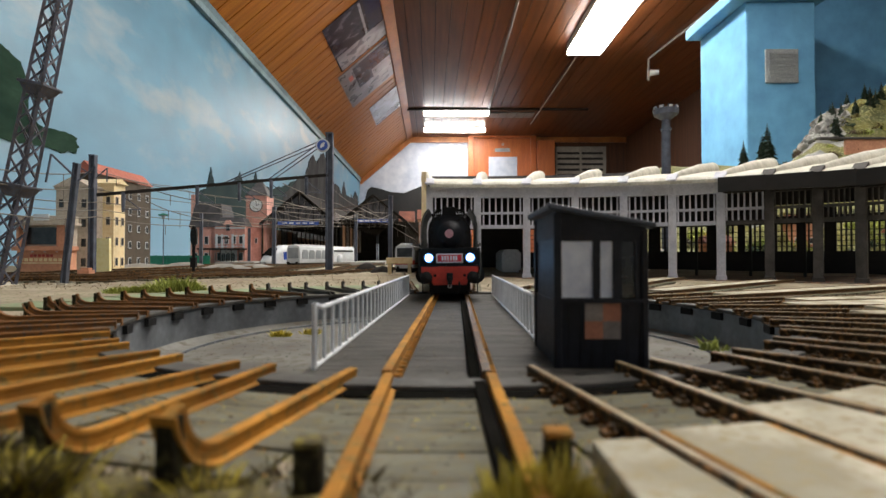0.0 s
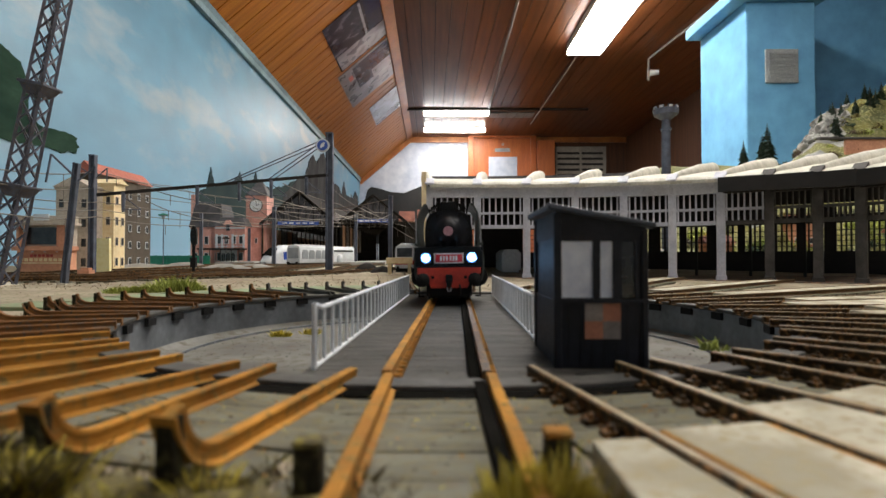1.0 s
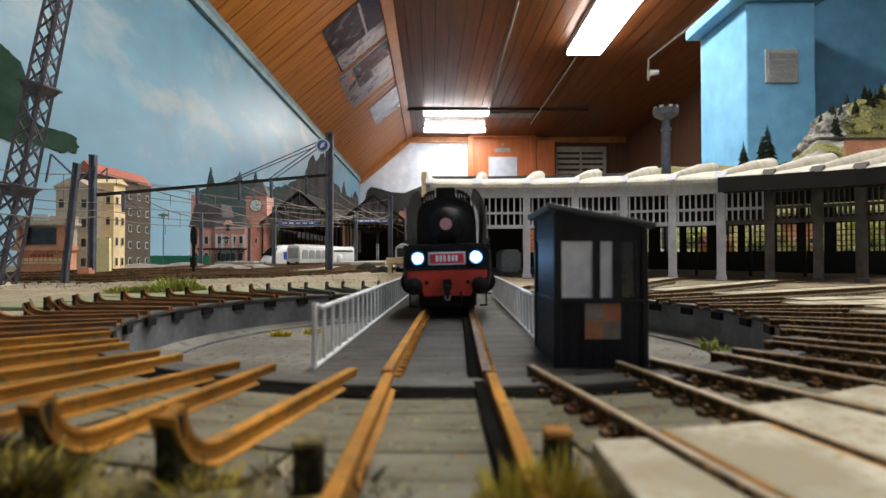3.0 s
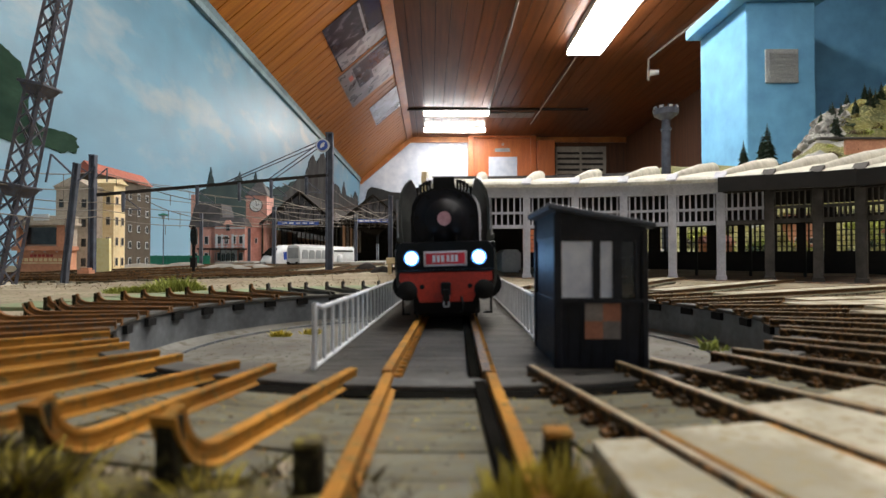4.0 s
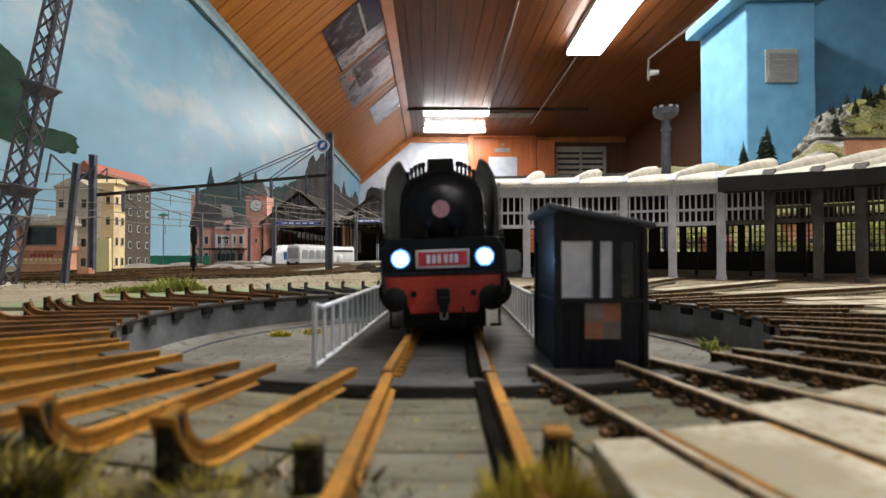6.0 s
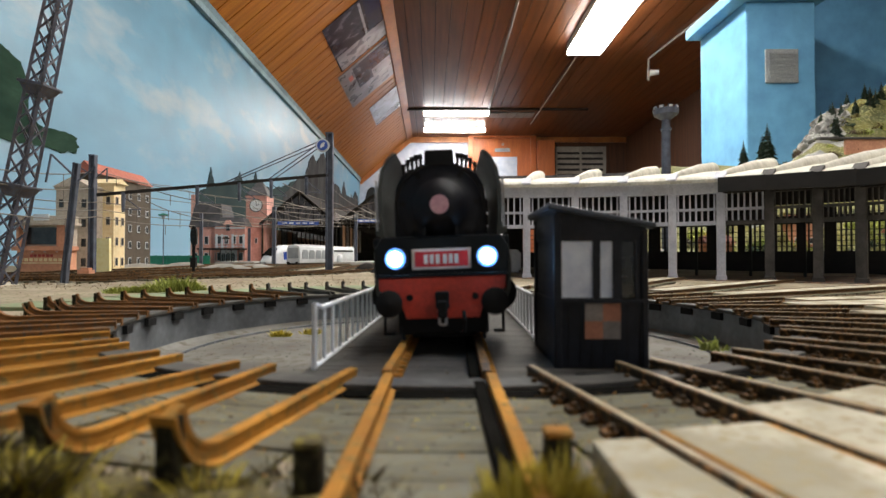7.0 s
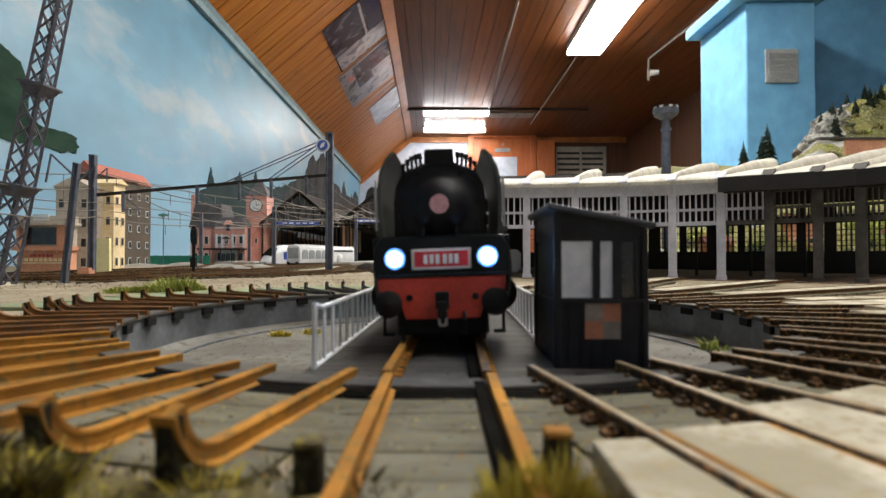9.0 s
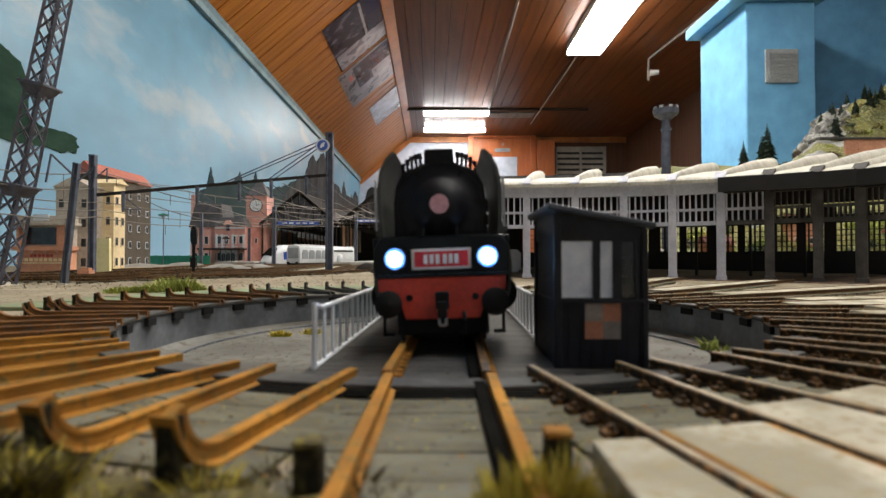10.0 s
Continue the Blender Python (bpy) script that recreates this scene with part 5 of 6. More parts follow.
# ================= overhead line
def h_pole(name, x, y, z, h, w, label):
    t = thing(name, label, "pole", "overhead line poles", x, y, z)
    for s in (-1, 1):
        part("flange", Build().box(s * w * 0.5 - w * 0.14, s * w * 0.5 + w * 0.14, -w * 0.5, w * 0.5, 0, h), "pole", t)
    part("web", Build().box(-w * 0.4, w * 0.4, -w * 0.1, w * 0.1, 0, h), "pole", t)
    part("footing", Build().box(-w, w, -w, w, -4, 1.6), "concrete", t, "concrete footing", bevel=0.5)
    part("cap", Build().box(-w * 0.66, w * 0.66, -w * 0.66, w * 0.66, h, h + w * 0.2), "pole", t)
    return t


def pole_at(x, y, ztop, w):
    z = ground_z(x, y)
    return h_pole("catenary_pole", x, y, z, ztop - z, w, "slim blue-grey steel overhead line pole")


near = pole_at(-349.9, 470, 108.7, 4.0)
near.rotation_euler = (0, radians(5.5), 0)
mid = pole_at(-496.8, 720, 166.3, 6.5)
main = pole_at(-178.7, 800, 217.1, 8.5)
pole_at(-101.3, 980, 140.2, 6.5)
pole_at(-365.4, 1100, 130.3, 6)
pole_at(-222.4, 1300, 132.7, 6)
pole_at(-523.1, 1100, 118.1, 5)
pole_at(-533.6, 1400, 102.4, 5)


def cross_beam():
    t = thing("portal_beam", "dark lattice portal beam hung from stay rods", "beam")
    a = Vector((-498.2, 722, 110.5))
    b = Vector((-180.9, 798, 151.8))
    part("beam", Build().bar(a, b, 3.2, 4.4), "hall_timber", t, "dark portal beam")
    top = Vector((-180.7, 797, 211.0))
    for f in (0.52, 0.72):
        part("stay_rod", Build().cyl(top, a.lerp(b, f), 0.8, n=6), "pole", t)
        part("stay_rod", Build().cyl(top - Vector((0, 0, 6)), a.lerp(b, f + 0.03), 0.8, n=6), "pole", t)
    for f in (0.12, 0.42, 0.6, 0.74, 0.9):
        p = a.lerp(b, f)
        h = part("hanger", Build().cyl(p, p - Vector((0, 0, 28)), 3.0, 2.2, n=8), "pole", t, "insulator hanger")
        part("registration_arm", Build().tube([p - Vector((0, 0, 6)), p + Vector((22, 6, -24)), p + Vector((2, 0, -24))], 0.7), "pole", h)
    return t


cross_beam()
for o, r in ((near, 17), (mid, 20)):
    zt = 100 if o is near else 140
    br = part("bracket", Build().tube([(0, 0, zt), (-r, -10, zt + 18), (-r - 2, -10, zt - 8)], 0.9).tube([(0, 0, zt - 6), (r, 0, zt + 12), (r, 0, zt - 8)], 0.9), "pole", o, "cantilever bracket")

t = thing("blue_disc_sign", "round blue and white disc sign on the pole", "sign", x=-188.3, y=792, z=197.5)
part("disc", Build().cyl((0, 0, 0), (0, 3, 0), 10.5, n=28), "train_white", t, "white rim")
part("field", Build().cyl((0, -0.6, 0), (0, 0.2, 0), 8.2, n=28), "sign_blue", t, "blue field")
part("mark", Build().bar((-3, -0.9, -4), (3, -0.9, 4), 2.4).cyl((0, -1, 0), (0, -0.4, 0), 3, n=12), "train_white", t)
part("bracket", Build().cyl((0, 2, 0), (12, 6, 0), 1.2, n=6), "pole", t)


def wires():
    runs = (
        ((-386.5, 430, 97.9), (-499.2, 720, 143.1), (-404.4, 1000, 138.2), (-156.7, 1500, 153.2)),
        ((-386.5, 430, 86.0), (-499.2, 720, 119.9), (-404.4, 1000, 122.6), (-156.7, 1500, 136.5)),
        ((-422.5, 470, 82.6), (-496.6, 740, 102.9), (-448.9, 1000, 109.3), (-256.0, 1600, 129.9)),
        ((-422.5, 470, 73.7), (-496.6, 740, 91.4), (-448.9, 1000, 93.7), (-256.0, 1600, 119.3)),
        ((-456.5, 735, 135.0), (-370.7, 760, 107.6), (-365.4, 1100, 100.9), (-208.0, 1300, 132.7)),
        ((-306.8, 780, 131.6), (-248.9, 1000, 115.9), (-101.3, 980, 135.8)),
        ((-249.3, 790, 137.4), (-204.4, 1000, 127.1), (-146.2, 1400, 110.2)),
        ((-365.4, 1100, 125.4), (-298.7, 1200, 110.8), (-222.4, 1300, 126.9), (-101.3, 980, 94.5)),
        ((-178.7, 800, 97.1), (-144.0, 900, 86.5), (-101.3, 980, 105.3)),
        ((-377.5, 420, 59.8), (-436.6, 640, 73.4), (-439.0, 900, 78.5)),
        ((-495.2, 720, 147.1), (-484.0, 900, 148.5), (-444.9, 1100, 149.8), (-348.4, 1400, 153.7)),
        ((-447.3, 740, 113.6), (-403.6, 800, 88.2), (-360.0, 1000, 82.6), (-245.7, 1100, 96.1)),
        ((-178.7, 800, 134.4), (-176.0, 1100, 127.8), (-106.7, 1500, 113.2)),
        ((-236.9, 1300, 183.3), (-165.3, 1200, 130.8), (-54.4, 1000, 57.1)),
        ((-319.5, 790, 119.8), (-284.0, 900, 83.5), (-185.8, 800, 72.2)),
    )
    for run in runs:
        t = thing("contact_wire", "thin brown overhead contact wire", "wire", "overhead wires")
        for p, q in zip(run, run[1:]):
            p, q = Vector(p), Vector(q)
            pts = [p.lerp(q, i / 8) - Vector((0, 0, 4 * math.sin(math.pi * i / 8))) for i in range(9)]
            part("wire", Build().sweep([(0.6, 0), (0, 0.6), (-0.6, 0), (0, -0.6)], pts), "wire", t)
            for i in (2, 5):
                part("dropper", Build().cyl(pts[i], pts[i] - Vector((0, 0, 15)), 0.4, n=4), "wire", t)


wires()


def lattice_mast():
    t = thing("lattice_mast", "tall leaning blue-grey lattice mast", "mast")
    t.matrix_basis = pose(-0.419, 0.480, -0.005, 0, 11.0, 0)
    H, w0, w1 = 332, 8.6, 6.4
    half = lambda z: w0 + (w1 - w0) * z / H
    for sx in (-1, 1):
        for sy in (-1, 1):
            part("leg", Build().bar((sx * w0, sy * w0, 0), (sx * w1, sy * w1, H), 2.6), "mast", t)
    k = 19
    for i in range(k):
        za, zb = H * i / k, H * (i + 1) / k
        a, b = half(za), half(zb)
        for sy in (-1, 1):
            part("brace", Build().bar((-a, sy * a, za), (b, sy * b, zb), 1.5, 0.9), "mast", t)
            part("brace", Build().bar((a, sy * a, za), (-b, sy * b, zb), 1.5, 0.9), "mast", t)
            part("brace", Build().bar((sy * a, -a, za), (sy * b, b, zb), 0.9, 1.5), "mast", t)
            part("brace", Build().bar((sy * a, a, za), (sy * b, -b, zb), 0.9, 1.5), "mast", t)
    for z in (95, 192):
        w = half(z)
        c = part("collar_plate", Build().box(-12.5, 12.5, -12.5, 12.5, z, z + 2.6), "mast", t, "flat collar plate", bevel=0.4)
        part("collar_bracket", Build().add([(-w, -w, z - 9), (w, -w, z - 9), (w, w, z - 9), (-w, w, z - 9), (-11, -11, z), (11, -11, z), (11, 11, z), (-11, 11, z)],
                                           [(0, 1, 5, 4), (1, 2, 6, 5), (2, 3, 7, 6), (3, 0, 4, 7), (3, 2, 1, 0), (4, 5, 6, 7)]), "mast", c)
    part("footing", Build().box(-13, 13, -13, 13, -4, 3), "concrete", t, "concrete footing")


lattice_mast()


def signal(x, y):
    z = ground_z(x, y)
    t = thing("colour_light_signal", "black colour-light signal on a post", "signal", x=x, y=y, z=z)
    h = 69.0 - z
    part("post", Build().cyl((0, 0, 0), (0, 0, h - 20), 2.4, n=10), "loco_under", t)
    part("head", Build().prism([(4.6 * math.cos(a * math.pi / 8), h - 15 + 15 * math.sin(a * math.pi / 8)) for a in range(16)], -2, 3), "loco_under", t, "oval black target board", smooth=True)
    for i in range(3):
        part("lens", Build().cyl((0, -2.6, h - 20 + 7 * i), (0, -1.8, h - 20 + 7 * i), 1.8, n=12), "dark_glass", t)
    part("relay_box", Build().box(-4, 4, -3, 3, 10, 24), "loco_under", t, bevel=0.4)


signal(-367.5, 750)


def lamp_post(x, y, z, h, head):
    t = thing("street_lamp", "slim street lamp with green cone shade", "street lamp", "yard lamps", x, y, z)
    part("post", Build().cyl((0, 0, 0), (0, 0, h), 1.3, 0.9, n=8), "pole", t)
    part("shade", Build().lathe([(0.5, h + 5), (12, h), (11, h - 1.5), (0.5, h + 1)], n=16), head, t, "flared shade")
    part("globe", Build().lathe([(0.1, h - 10), (3, h - 8), (5, h - 1), (0.1, h)], n=10), "train_grey", t)


lamp_post(-660.0, 1200, 2, 122.8 - 2, "fence_green")
lamp_post(-605.9, 1420, 4, 72, "hall_timber")


# ================= yard tracks on the far side
def yard_track(name, pts, label):
    t = thing(name, label, "track", "yard tracks")
    P = [Vector(p) for p in pts]
    line = []
    for a, b in zip(P, P[1:]):
        line += [a.lerp(b, i / 14) for i in range(14)]
    line.append(P[-1])
    line = [Vector((p.x, p.y, ground_z(p.x, p.y) + 4.6)) for p in line]
    for s in (-1, 1):
        off = []
        for i, p in enumerate(line):
            d = (line[min(i + 1, len(line) - 1)] - line[max(i - 1, 0)]).normalized()
            q = d.cross(Vector((0, 0, 1))).normalized()
            off.append(p + q * s * 9.2)
        part("rail", Build().sweep(RAIL, off), "rail_brown", t, "thin brown rail")
    d = 0
    me = Build().box(-16, 16, -2.2, 2.2, -4.4, -2.4).mesh("sleeper", "sleeper")
    for p, q in zip(line, line[1:]):
        k = max(1, int((q - p).length / 9))
        for i in range(k):
            o = part("sleeper", me, "", t)
            r = p.lerp(q, i / k)
            o.matrix_basis = Matrix.Translation(r * 0.001) @ pose(0, 0, 0, 0, 0, math.degrees(math.atan2(q.y - p.y, q.x - p.x)) - 90)


for i, (xa, ya, xb, yb, xc, yc) in enumerate(((-520, 480, -300, 850, -215, 1400), (-620, 560, -380, 850, -300, 1250), (-480, 640, -250, 900, -150, 1500), (-700, 620, -480, 880, -370, 1400), (-330, 560, -180, 800, -100, 1500),
                                             (-640, 430, -360, 545, -250, 860), (-560, 540, -260, 640, -60, 900))):
    yard_track("yard_track", ((xa, ya, 0), (xb, yb, 0), (xc, yc, 0)), "rusty running line on brown ballast")


# ================= greenery and ground dressing
def tuft(name, label, x, y, rad, count, h, material, z=None, lean=0.5, width=0.5, group="grass tufts"):
    b = Build()
    zz = ground_z(x, y) if z is None else z
    for i in range(count):
        a, r = rng.uniform(0, 6.283), rad * math.sqrt(rng.random())
        p = Vector((r * math.cos(a), r * math.sin(a) * 0.7, -1))
        hh = h * rng.uniform(0.45, 1.15) * (1 - 0.55 * (r / rad) ** 2)
        d = Vector((rng.uniform(-lean, lean), rng.uniform(-lean, lean), 1)) * hh
        s = Vector((rng.uniform(-1, 1), rng.uniform(-1, 1), 0)).normalized() * width * rng.uniform(0.6, 1.5)
        m = p + d * 0.55 + s * 0.2
        b.add([p - s, p + s, m + s * 0.8, p + d, m - s * 0.8], [(0, 1, 2, 4), (4, 2, 3)])
    return single(name, b, material, label, "grass", group, "", x, y, zz)


for px, d, r, h in ((210, 372, 10, 8), (236, 376, 9, 9), (262, 378, 11, 10), (292, 382, 12, 15), (318, 386, 13, 18), (340, 390, 9, 12)):
    x = (px - 784) / 900 * d
    tuft("grass_clump", "bright green tufted grass clump", x, d, r, 420, h * 0.75, "grass", None, 0.9, 0.55)
def moss_bank():
    """Bumpy mossy ground beyond the ends of the stub tracks."""
    vs, fs, na, nr = [], [], 120, 26
    for j in range(nr + 1):
        for i in range(na + 1):
            a, r = radians(178 + 66 * i / na), RIM + 42 + 46 * j / nr
            x, y = CX + r * math.sin(a), CY + r * math.cos(a)
            f = min(j / 3, 1)
            z = -5 + f * (2.6 + 2.4 * abs(noise.noise((x / 7, y / 7, 1))) + 1.4 * noise.noise((x / 2.2, y / 2.2, 5)))
            vs.append((x, y, min(z, 4) + 3.0 * min(max((i / na - 0.42) / 0.2, 0), 1) * f))
    for j in range(nr):
        for i in range(na):
            p = j * (na + 1) + i
            fs.append((p, p + 1, p + na + 2, p + na + 1))
    tagged(single("moss_bank", Build().add(vs, fs), "moss", "bumpy olive moss bank at the layout edge", "moss", smooth=True), kind="stuff")


moss_bank()
for i in range(120):
    a, r = radians(rng.uniform(180, 240)), RIM + 41 + 20 * rng.random()
    x, y = CX + r * math.sin(a), CY + r * math.cos(a)
    if y > 40:
        tuft("moss_tuft", "olive brown moss tuft at the layout edge", x, y, rng.uniform(2.5, 5), 150, rng.uniform(2.6, 5.2) + (3.0 if a > radians(206) else 0), ("moss", "moss_dark", "moss_bright", "moss_dark")[i % 4], -3.6, 1.1, 0.22, "moss tufts")
for i in range(165):
    a, r = radians(rng.uniform(194, 236)), RIM + 47 + 11 * rng.random()
    x, y = CX + r * math.sin(a), CY + r * math.cos(a)
    if y > 46:
        tuft("moss_tuft", "dense olive brown moss tuft at the layout edge", x, y, rng.uniform(2.8, 4.8), 300, rng.uniform(3.5, 6.5) + (2.5 if a > radians(212) else 0), ("moss", "moss_bright", "moss", "moss_dark")[i % 4], -3.2, 1.0, 0.36, "moss tufts")
for x, y, h in ((7.5, 48, 7.6), (10.5, 49, 8.4), (5.5, 46, 6.6), (13, 49, 6.2), (3, 45, 3.5), (-2, 45, 3.0), (17, 48, 4.5)):
    tuft("moss_tuft", "yellow olive moss tuft between rails", x, y, 3.4, 520, h, "moss_bright" if h > 6 else "moss", -4.4, 0.45, 0.3, "moss tufts")
for a, r in ((-64, 96), (-55, 88)):
    x, y = CX + r * math.sin(radians(a)), CY + r * math.cos(radians(a))
    tuft("yellow_tuft", "bright yellow flock tuft in the pit", x, y, 5, 150, 4.5, "yellow_flock", -19, 1.0, 0.6)
tuft("grass_clump", "sparse green grass tuft by the pit", 78.1, 147, 4, 50, 4, "grass", -4, 0.9, 0.4)


def yard_ballast():
    """Loose stones along the yard lines and round the poles."""
    b = Build()
    for i in range(7000):
        x, y = rng.uniform(-620, -60), rng.uniform(405, 950)
        if math.hypot(x - CX, y - CY) < RIM + 48 or x < -0.95 * y:
            continue
        z, s = ground_z(x, y), rng.uniform(0.4, 1.3)
        q = [Vector((rng.uniform(-s, s), rng.uniform(-s, s), rng.uniform(-0.4, s))) + Vector((x, y, z)) for _ in range(4)]
        b.add(q, [(0, 1, 2), (0, 2, 3), (0, 3, 1), (1, 3, 2)])
    tagged(single("yard_ballast", b, "ballast", "loose rusty ballast over the yard", "ballast"), kind="stuff")


yard_ballast()


def heap(x, y, w, h):
    n = 14
    vs = [(w * (2 * i / n - 1), w * 0.6 * (2 * j / n - 1), 0) for j in range(n + 1) for i in range(n + 1)]
    vs = [(a, b, -4 + h * max(0, 1 - (a / w) ** 2 - (b / (w * 0.6)) ** 2) + 1.6 * noise.noise((a / 9, b / 9, x))) for a, b, c in vs]
    fs = [(j * (n + 1) + i, j * (n + 1) + i + 1, (j + 1) * (n + 1) + i + 1, (j + 1) * (n + 1) + i) for j in range(n) for i in range(n)]
    single("gravel_heap" if w > 40 else "coal_heap", Build().add(vs, fs), "heap_grey" if w > 40 else "hall_timber", "low heap of pale grey gravel" if w > 40 else "low heap of dark coal beside the track", "gravel heap", "gravel heaps", "", x, y, ground_z(x, y), smooth=True)


for px, y, w, h in ((400, 900, 55, 12), (450, 960, 50, 10), (330, 980, 60, 14), (250, 1000, 70, 10), (650, 830, 26, 17), (676, 800, 22, 14)):
    heap((px - 784) / 900 * y, y, w, h)
for k in range(8, 17):
    ang = axis(k) + 184.25
    single("grass_pad", Build().prism([(-11, RIM + 62), (11, RIM + 62), (16, RIM + 108), (-16, RIM + 108)], -5, -2.3, "z"), "pad_green", "pale green flock strip behind the stub tracks", "grass", "grass strips", "", CX, CY, 0, -ang, 0.5)


def litter(name, label, material, count, a0, a1, seed):
    """Specks of flock and dirt lying on the boards round the turntable."""
    g = random.Random(seed)
    b = Build()
    for i in range(count):
        a, r = radians(g.uniform(a0, a1)), RIM + 9 + 36 * g.random()
        x, y = CX + r * math.sin(a), CY + r * math.cos(a)
        s = g.uniform(0.12, 0.5)
        q = [Vector((x + g.uniform(-s, s), y + g.uniform(-s, s), -2.58 + g.uniform(0, s * 0.7))) for _ in range(4)]
        b.add(q, [(0, 1, 2), (0, 2, 3), (0, 3, 1), (1, 3, 2)])
    tagged(single(name, b, material, label, "dirt"), kind="stuff")


def grit(name, label, parent_radius, half, z, count, seed, material):
    """Grit and dust lying on the pit floor or along the bridge."""
    g = random.Random(seed)
    b = Build()
    for i in range(count):
        if half:
            x, y = g.uniform(-half, half), g.uniform(-parent_radius, parent_radius)
        else:
            a, r = g.uniform(0, 6.283), parent_radius * math.sqrt(g.random())
            x, y = r * math.cos(a), r * math.sin(a)
            if abs(x) < 31:
                continue
        s = g.uniform(0.15, 0.6)
        q = [Vector((x + g.uniform(-s, s), y + g.uniform(-s, s), z + g.uniform(0, s * 0.6))) for _ in range(4)]
        b.add(q, [(0, 1, 2), (0, 2, 3), (0, 3, 1), (1, 3, 2)])
    tagged(single(name, b, material, label, "dirt", x=CX, y=CY, rz=TURN), kind="stuff")


grit("deck_grit", "brown grit scattered on the bridge deck", 121, 26, -2.98, 1500, 11, "sleeper")
grit("pit_grit", "dark grit scattered on the pit floor", 108, 0, -19.0, 2600, 12, "old_timber")
litter("flock_specks", "olive flock specks on the boards", "moss_bright", 700, 150, 260, 5)
litter("dirt_specks", "dark dirt specks on the boards", "old_timber", 1500, 120, 270, 6)
litter("rust_specks", "orange rust flakes on the boards", "rust", 900, 140, 250, 7)


def gravel():
    b = Build()
    for i in range(2600):
        a = rng.uniform(0, 6.283)
        r = RIM + rng.uniform(46, 60) if i < 1500 else RIM + 60 + 300 * rng.random() ** 2
        x, y = CX + r * math.sin(a), CY + r * math.cos(a)
        z, s = ground_z(x, y), rng.uniform(0.5, 1.4)
        if y < 36:
            continue
        q = [Vector((rng.uniform(-s, s), rng.uniform(-s, s), rng.uniform(-0.3, s * 1.1))) + Vector((x, y, z)) for _ in range(4)]
        b.add(q, [(0, 1, 2), (0, 2, 3), (0, 3, 1), (1, 3, 2)])
    tagged(single("gravel", b, "ground", "loose brown gravel round the turntable", "gravel"), kind="stuff")


gravel()


# ================= painted mountains on the walls
def wall_shape(name, pts, material, label, off):
    """A painted silhouette on the long wall, from (along, up) corners."""
    b = Build()
    edge = []
    for (ya, za), (yb, zb) in zip(pts, pts[1:] + pts[:1]):
        k = 6
        edge += [(ya + (yb - ya) * i / k + (ya * 0.006 * noise.noise((ya / 70 + i * 0.7, za / 50, 2.0)) if i else 0), za + (zb - za) * i / k + (ya * 0.008 * noise.noise((ya / 70, za / 50 + i * 0.9, 7.0)) if i else 0)) for i in range(k)]
    pts = edge
    n = len(pts)
    b.add([(room_x(-905, y) + o, y, z) for o in (0.5, off) for y, z in pts], [tuple(range(n, 2 * n)), tuple(range(n - 1, -1, -1))] + [(i, (i + 1) % n, n + (i + 1) % n, n + i) for i in range(n)])
    single(name, b, material, label, "painting", kind="structure")


wall_shape("backdrop_forest", [(1027, 474), (1074, 466), (1114, 454), (1134, 408), (1139, 340), (1175, 328), (1247, 333), (1291, 328), (1303, 304), (1283, 285), (1219, 280), (1159, 278), (1027, 271)], "mural_green", "painted dark green forested hill", 3)
wall_shape("backdrop_hills", [(1928, 251), (1985, 280), (2045, 299), (2087, 395), (2130, 317), (2217, 344), (2325, 370), (2380, 405), (2408, 426), (2452, 381), (2592, 422), (2626, 468), (2669, 422), (2887, 413), (3168, 476), (3481, 559), (3481, 87), (1928, 58)], "mural_slate", "painted slate blue mountains with spires", 3)
wall_shape("backdrop_peaks", [(3108, 391), (3436, 552), (3669, 621), (3771, 742), (3898, 814), (4033, 770), (4157, 858), (4289, 903), (4453, 848), (4684, 724), (4971, 723), (5160, 664), (5294, 816), (5473, 696), (5954, 729), (6088, 826), (6325, 773), (6374, 142), (3108, 80)], "mural_rock", "painted grey rock pinnacles", 5)


def far_mountains():
    b = Build()
    prof = [(-1016.8, 700), (-966.3, 894.0), (-915.8, 930.1), (-807.6, 908.5), (-677.8, 865.2), (-497.6, 850.8),
            (-317.3, 922.9), (-137.0, 995.0), (115.4, 937.3), (360.6, 865.2), (360.6, 200), (-1016.8, 200)]
    b.prism(prof, 6494, 6499)
    single("backdrop_ridge", b, "mural_night", "painted black mountain ridge on the gable", "painting", kind="structure")


far_mountains()


# ================= fittings of the room
def poster(corner, mat_name, label):
    (s0, y0), (s1, y1) = corner
    pts = []
    for o in (2, 5):
        for s, y in ((s0, y0), (s1, y0), (s1, y1), (s0, y1)):
            pts.append((room_x(-905 + 650 * s, y) + o * 0.66, y, 1012 + 555 * s - o * 0.75))
    t = thing("poster", label, "poster", "posters on the slope")
    part("sheet", Build().add(pts, [(0, 1, 2, 3), (7, 6, 5, 4), (0, 4, 5, 1), (1, 5, 6, 2), (2, 6, 7, 3), (3, 7, 4, 0)]), mat_name, t)
    return t


def patch(t, box, mat_name, lift):
    s0, s1, y0, y1 = box
    pts = [(room_x(-905 + 650 * s, y) + o * 0.66, y, 1012 + 555 * s - o * 0.75) for o in (4, lift) for s, y in ((s0, y0), (s1, y0), (s1, y1), (s0, y1))]
    part("print_area", Build().add(pts, [(0, 1, 2, 3), (7, 6, 5, 4), (0, 4, 5, 1), (1, 5, 6, 2), (2, 6, 7, 3), (3, 7, 4, 0)]), mat_name, t)


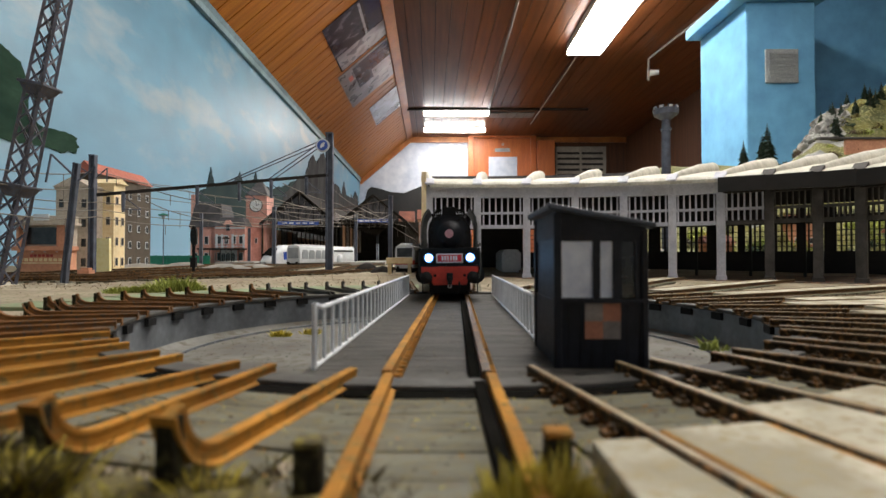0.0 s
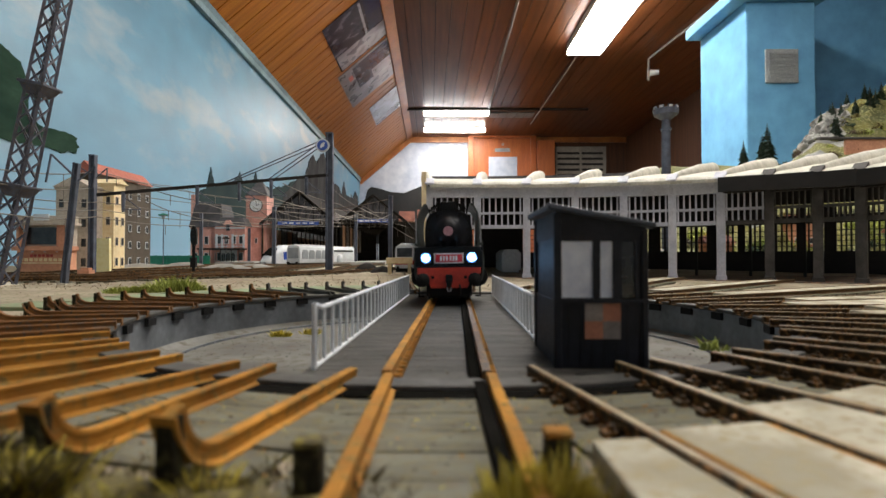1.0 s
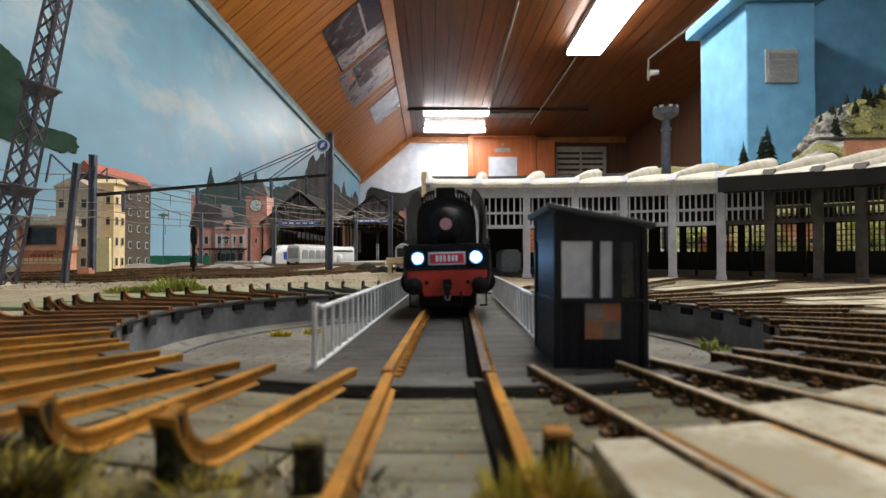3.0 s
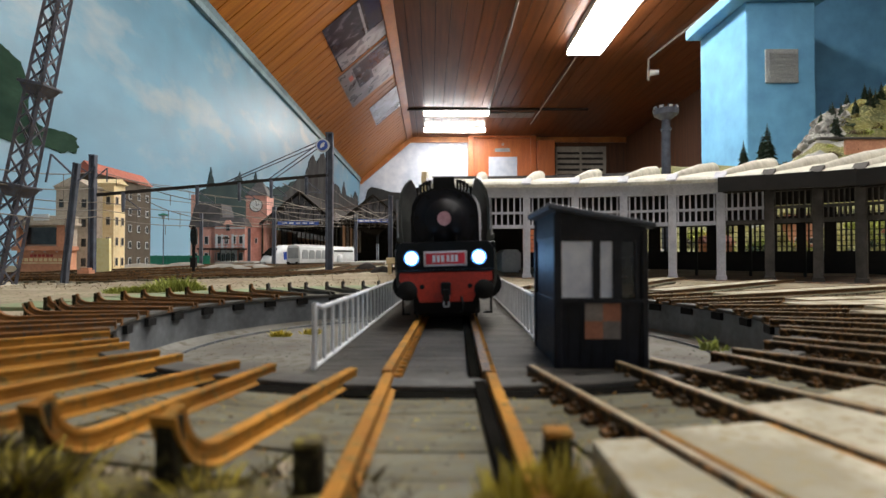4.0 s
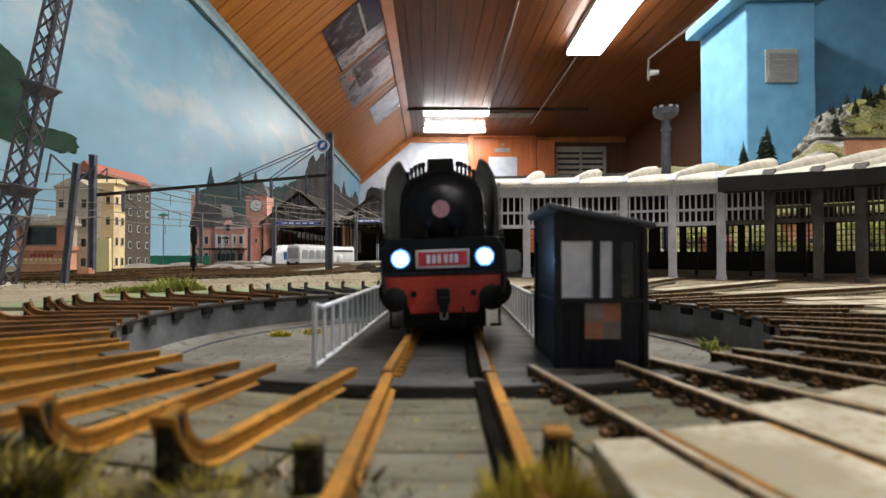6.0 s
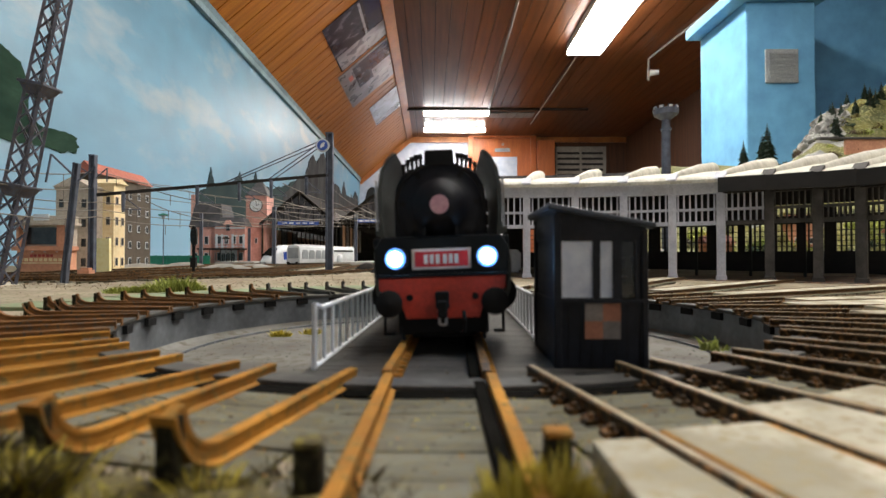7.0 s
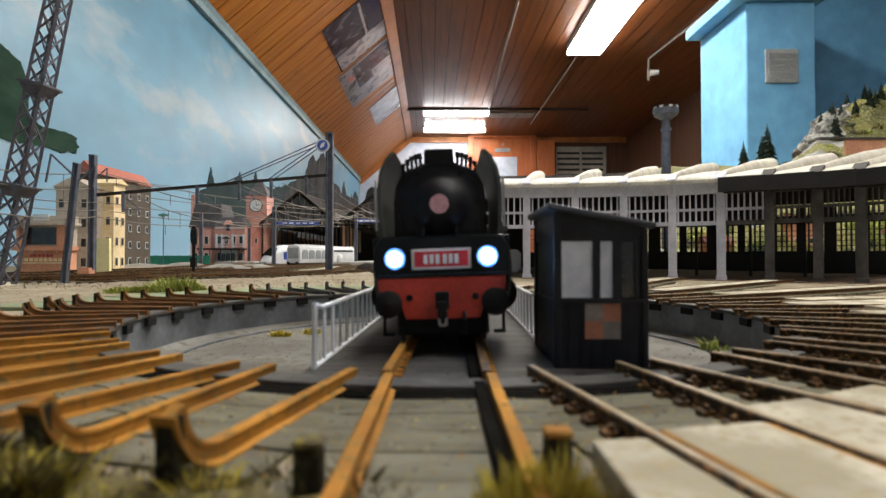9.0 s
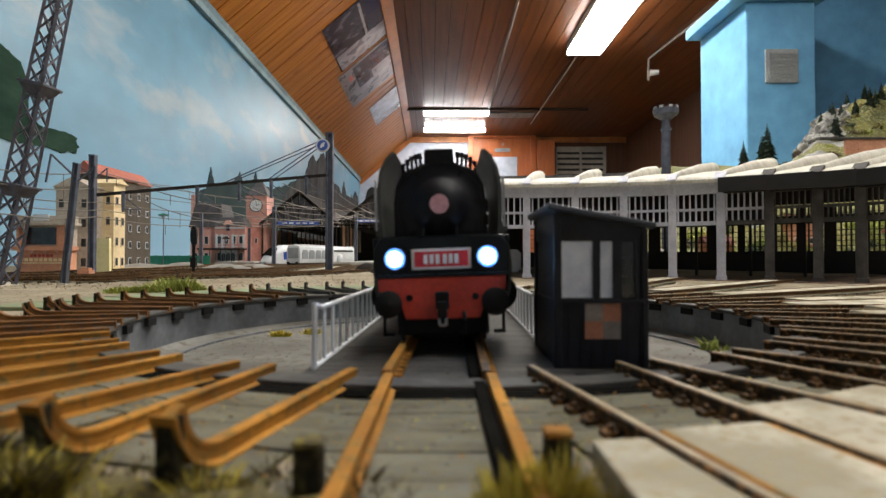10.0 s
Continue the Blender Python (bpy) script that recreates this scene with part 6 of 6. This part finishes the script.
def room_things():
    t = poster(((0.47, 2780), (0.98, 3400)), "photo_dark", "large glossy dark photograph pinned to the boards")
    patch(t, (0.48, 0.97, 3180, 3390), "photo_grey", 5.6)
    patch(t, (0.76, 0.78, 2800, 3170), "photo_grey", 5.8)
    patch(t, (0.80, 0.97, 2800, 3170), "photo_night", 5.6)
    t = poster(((0.42, 3440), (0.975, 4120)), "photo_grey", "large glossy grey photograph pinned to the boards")
    patch(t, (0.56, 0.72, 3470, 3860), "photo_dark", 5.6)
    patch(t, (0.72, 0.96, 3470, 3720), "photo_night", 5.8)
    patch(t, (0.50, 0.54, 3560, 3640), "train_red", 5.6)
    t = poster(((0.57, 4420), (0.96, 5000)), "photo_sky", "glossy landscape photograph pinned to the boards")
    patch(t, (0.58, 0.95, 4860, 4980), "photo_grey", 5.6)

    def fixture(x, y, sx, sy, z, deep=48, glow="diffuser"):
        t = thing("fluorescent_light", "lit fluorescent ceiling light with white diffuser", "ceiling light", "ceiling lights", x, y, z)
        part("housing", Build().box(-sx / 2, sx / 2, -sy / 2, sy / 2, 30, 30 + deep), "fixture", t, bevel=4)
        part("diffuser", Build().box(-sx / 2 + 4, sx / 2 - 4, -sy / 2 + 4, sy / 2 - 4, 0, 30), glow, t, "glowing white diffuser", bevel=10)
        for s in (-1, 1):
            a = Build().box(-sx / 2, sx / 2, s * sy / 2 - 6, s * sy / 2 + 6, -2, 32) if sy > sx else Build().box(s * sx / 2 - 6, s * sx / 2 + 6, -sy / 2, sy / 2, -2, 32)
            part("end_cap", a, "fixture", t, bevel=3)

    fixture(1020, 3060, 250, 1200, 1489, 48, "diffuser_bare")
    fixture(138, 5330, 690, 110, 1525, 12, "diffuser_bare")
    fixture(138, 6030, 730, 110, 1525, 12, "diffuser_bare")
    # housings of the three added lights, all out of view
    fixture(430, 2080, 226, 1200, 1489)
    fixture(230, 700, 226, 1200, 1489)
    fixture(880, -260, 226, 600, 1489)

    # unlit ceiling panels and the cross batten
    t = thing("ceiling_vent", "grey louvred ceiling panel", "ceiling vent", x=739.4, y=5450, z=1558)
    for i in range(5):
        part("louvre", Build().box(-240 + 96 * i, -152 + 96 * i, -90, 90, -4, 6), "grille", t)
    single("cable_batten", Build().box(-380, 1500, 5225, 5255, 1550, 1567), "ink", "black cable batten across the ceiling", "cable")
    for pts, r, l in ((((449, 3000, 1560), (475, 5300, 1560)), 9, "grey conduit along the ceiling"), (((1020, 3780, 1555), (1005, 5800, 1555)), 8, "grey conduit from the light"),
                      (((1680, 2900, 1555), (1584.0, 3895, 1555), (1584.0, 3895, 1384.8)), 8, "bent grey conduit down to a spotlight")):
        single("conduit", Build().tube(pts, r, 8), "conduit", l, "conduit", "ceiling conduits")
    t = thing("spotlight", "small white spotlight on the conduit end", "spotlight", x=1599.4, y=3880, z=1439.9)
    part("head", Build().cyl((-10, 0, 0), (50, -20, 2), 26, 18, n=16), "fixture", t, smooth=True)
    part("bracket", Build().box(-24, -14, -5, 25, -40, 20), "conduit", t)

    # door on the far wall
    x0, x1, zt = 388.8, 1108.8, 1540.7
    t = thing("door_1", "orange varnished door with a white glazed panel", "door")
    t["kind"] = "structure"
    part("door_frame", Build().box(x0 - 70, x0, 6400, 6500, -900, zt + 60).box(x1, x1 + 70, 6400, 6500, -900, zt + 60).box(x0, x1, 6400, 6500, zt, zt + 60), "door_orange", t, bevel=4)
    lf = part("door_leaf", Build().box(x0, x1, 6430, 6470, -895, zt - 2), "door_orange", t, bevel=3)
    part("glass_panel", Build().box(x0 + 190, x1 - 170, 6422, 6432, 700, zt - 240), "white_wall", lf, "white glazed panel")
    part("plate", Build().box(x0 + 270, x1 - 260, 6424, 6431, zt - 175, zt - 130), "grille", lf, "small grey plate")
    part("knob", Build().cyl((x0 + 370, 6432, zt - 80), (x0 + 370, 6415, zt - 80), 16, n=12), "steel", lf)
    single("wall_cabinet", Build().box(x1 + 80, x1 + 300, 6380, 6500, 900, zt - 40), "door_orange", "small orange wooden wall cabinet", "cabinet", bevel=5)
    single("wood_lining", Build().box(x1 + 72, 2345, 6478, 6498, -900, 1495), "pine_unlit", "pine lining of the far wall, coloured dark as unlit", "panelling")
    t = thing("notice_board", "pale notice sheet with rows of dark print", "notice board", x=1437.8, y=6460, z=1150.2)
    part("sheet", Build().box(0, 640, 0, 14, -200, 290), "paper", t)
    for r in range(6):
        for c in range(2):
            part("text_bar", Build().box(20 + 310 * c, 300 + 300 * c, -3, 2, -160 + 70 * r, -132 + 70 * r), "ink", t)
    # grille on the blue pillar
    t = thing("vent_grille", "square pale grey air grille on the pillar", "vent", x=1269.6, y=1897, z=740.6)
    part("frame", Build().box(-62, 62, -6, 3, -64, 64), "grille", t, "pale frame", bevel=3)
    for i in range(9):
        part("slat", Build().box(-50, 50, -9, -3, -50 + 11.5 * i, -42 + 11.5 * i), "grille", t)


room_things()


def motions():
    rows = []
    for s, d in LOCO_DY:
        lean = -0.8 - 1.2 * min((283.6 - d) / 157, 1)      # the bridge rails are canted a little
        rows.append((s, pose((-3.8 + 0.0262 * d - 0.38 * lean) / 1000, d / 1000, 0, 0, lean, TURN)))
    walk(LOCO, rows)
    # the wheels roll with the distance run
    ts, ds = [a for a, b in LOCO_DY], [b for a, b in LOCO_DY]
    steps = [i * 0.2 for i in range(38)] + [10.0]
    for wheel, x, y, z, r in WHEELS:
        turn = [(s, (ds[0] - float(np.interp(s, ts, ds))) / r) for s in steps]
        walk(wheel, [(s, pose(x / 1000, y / 1000, z / 1000, math.degrees(a), 0, 0)) for s, a in turn])


motions()
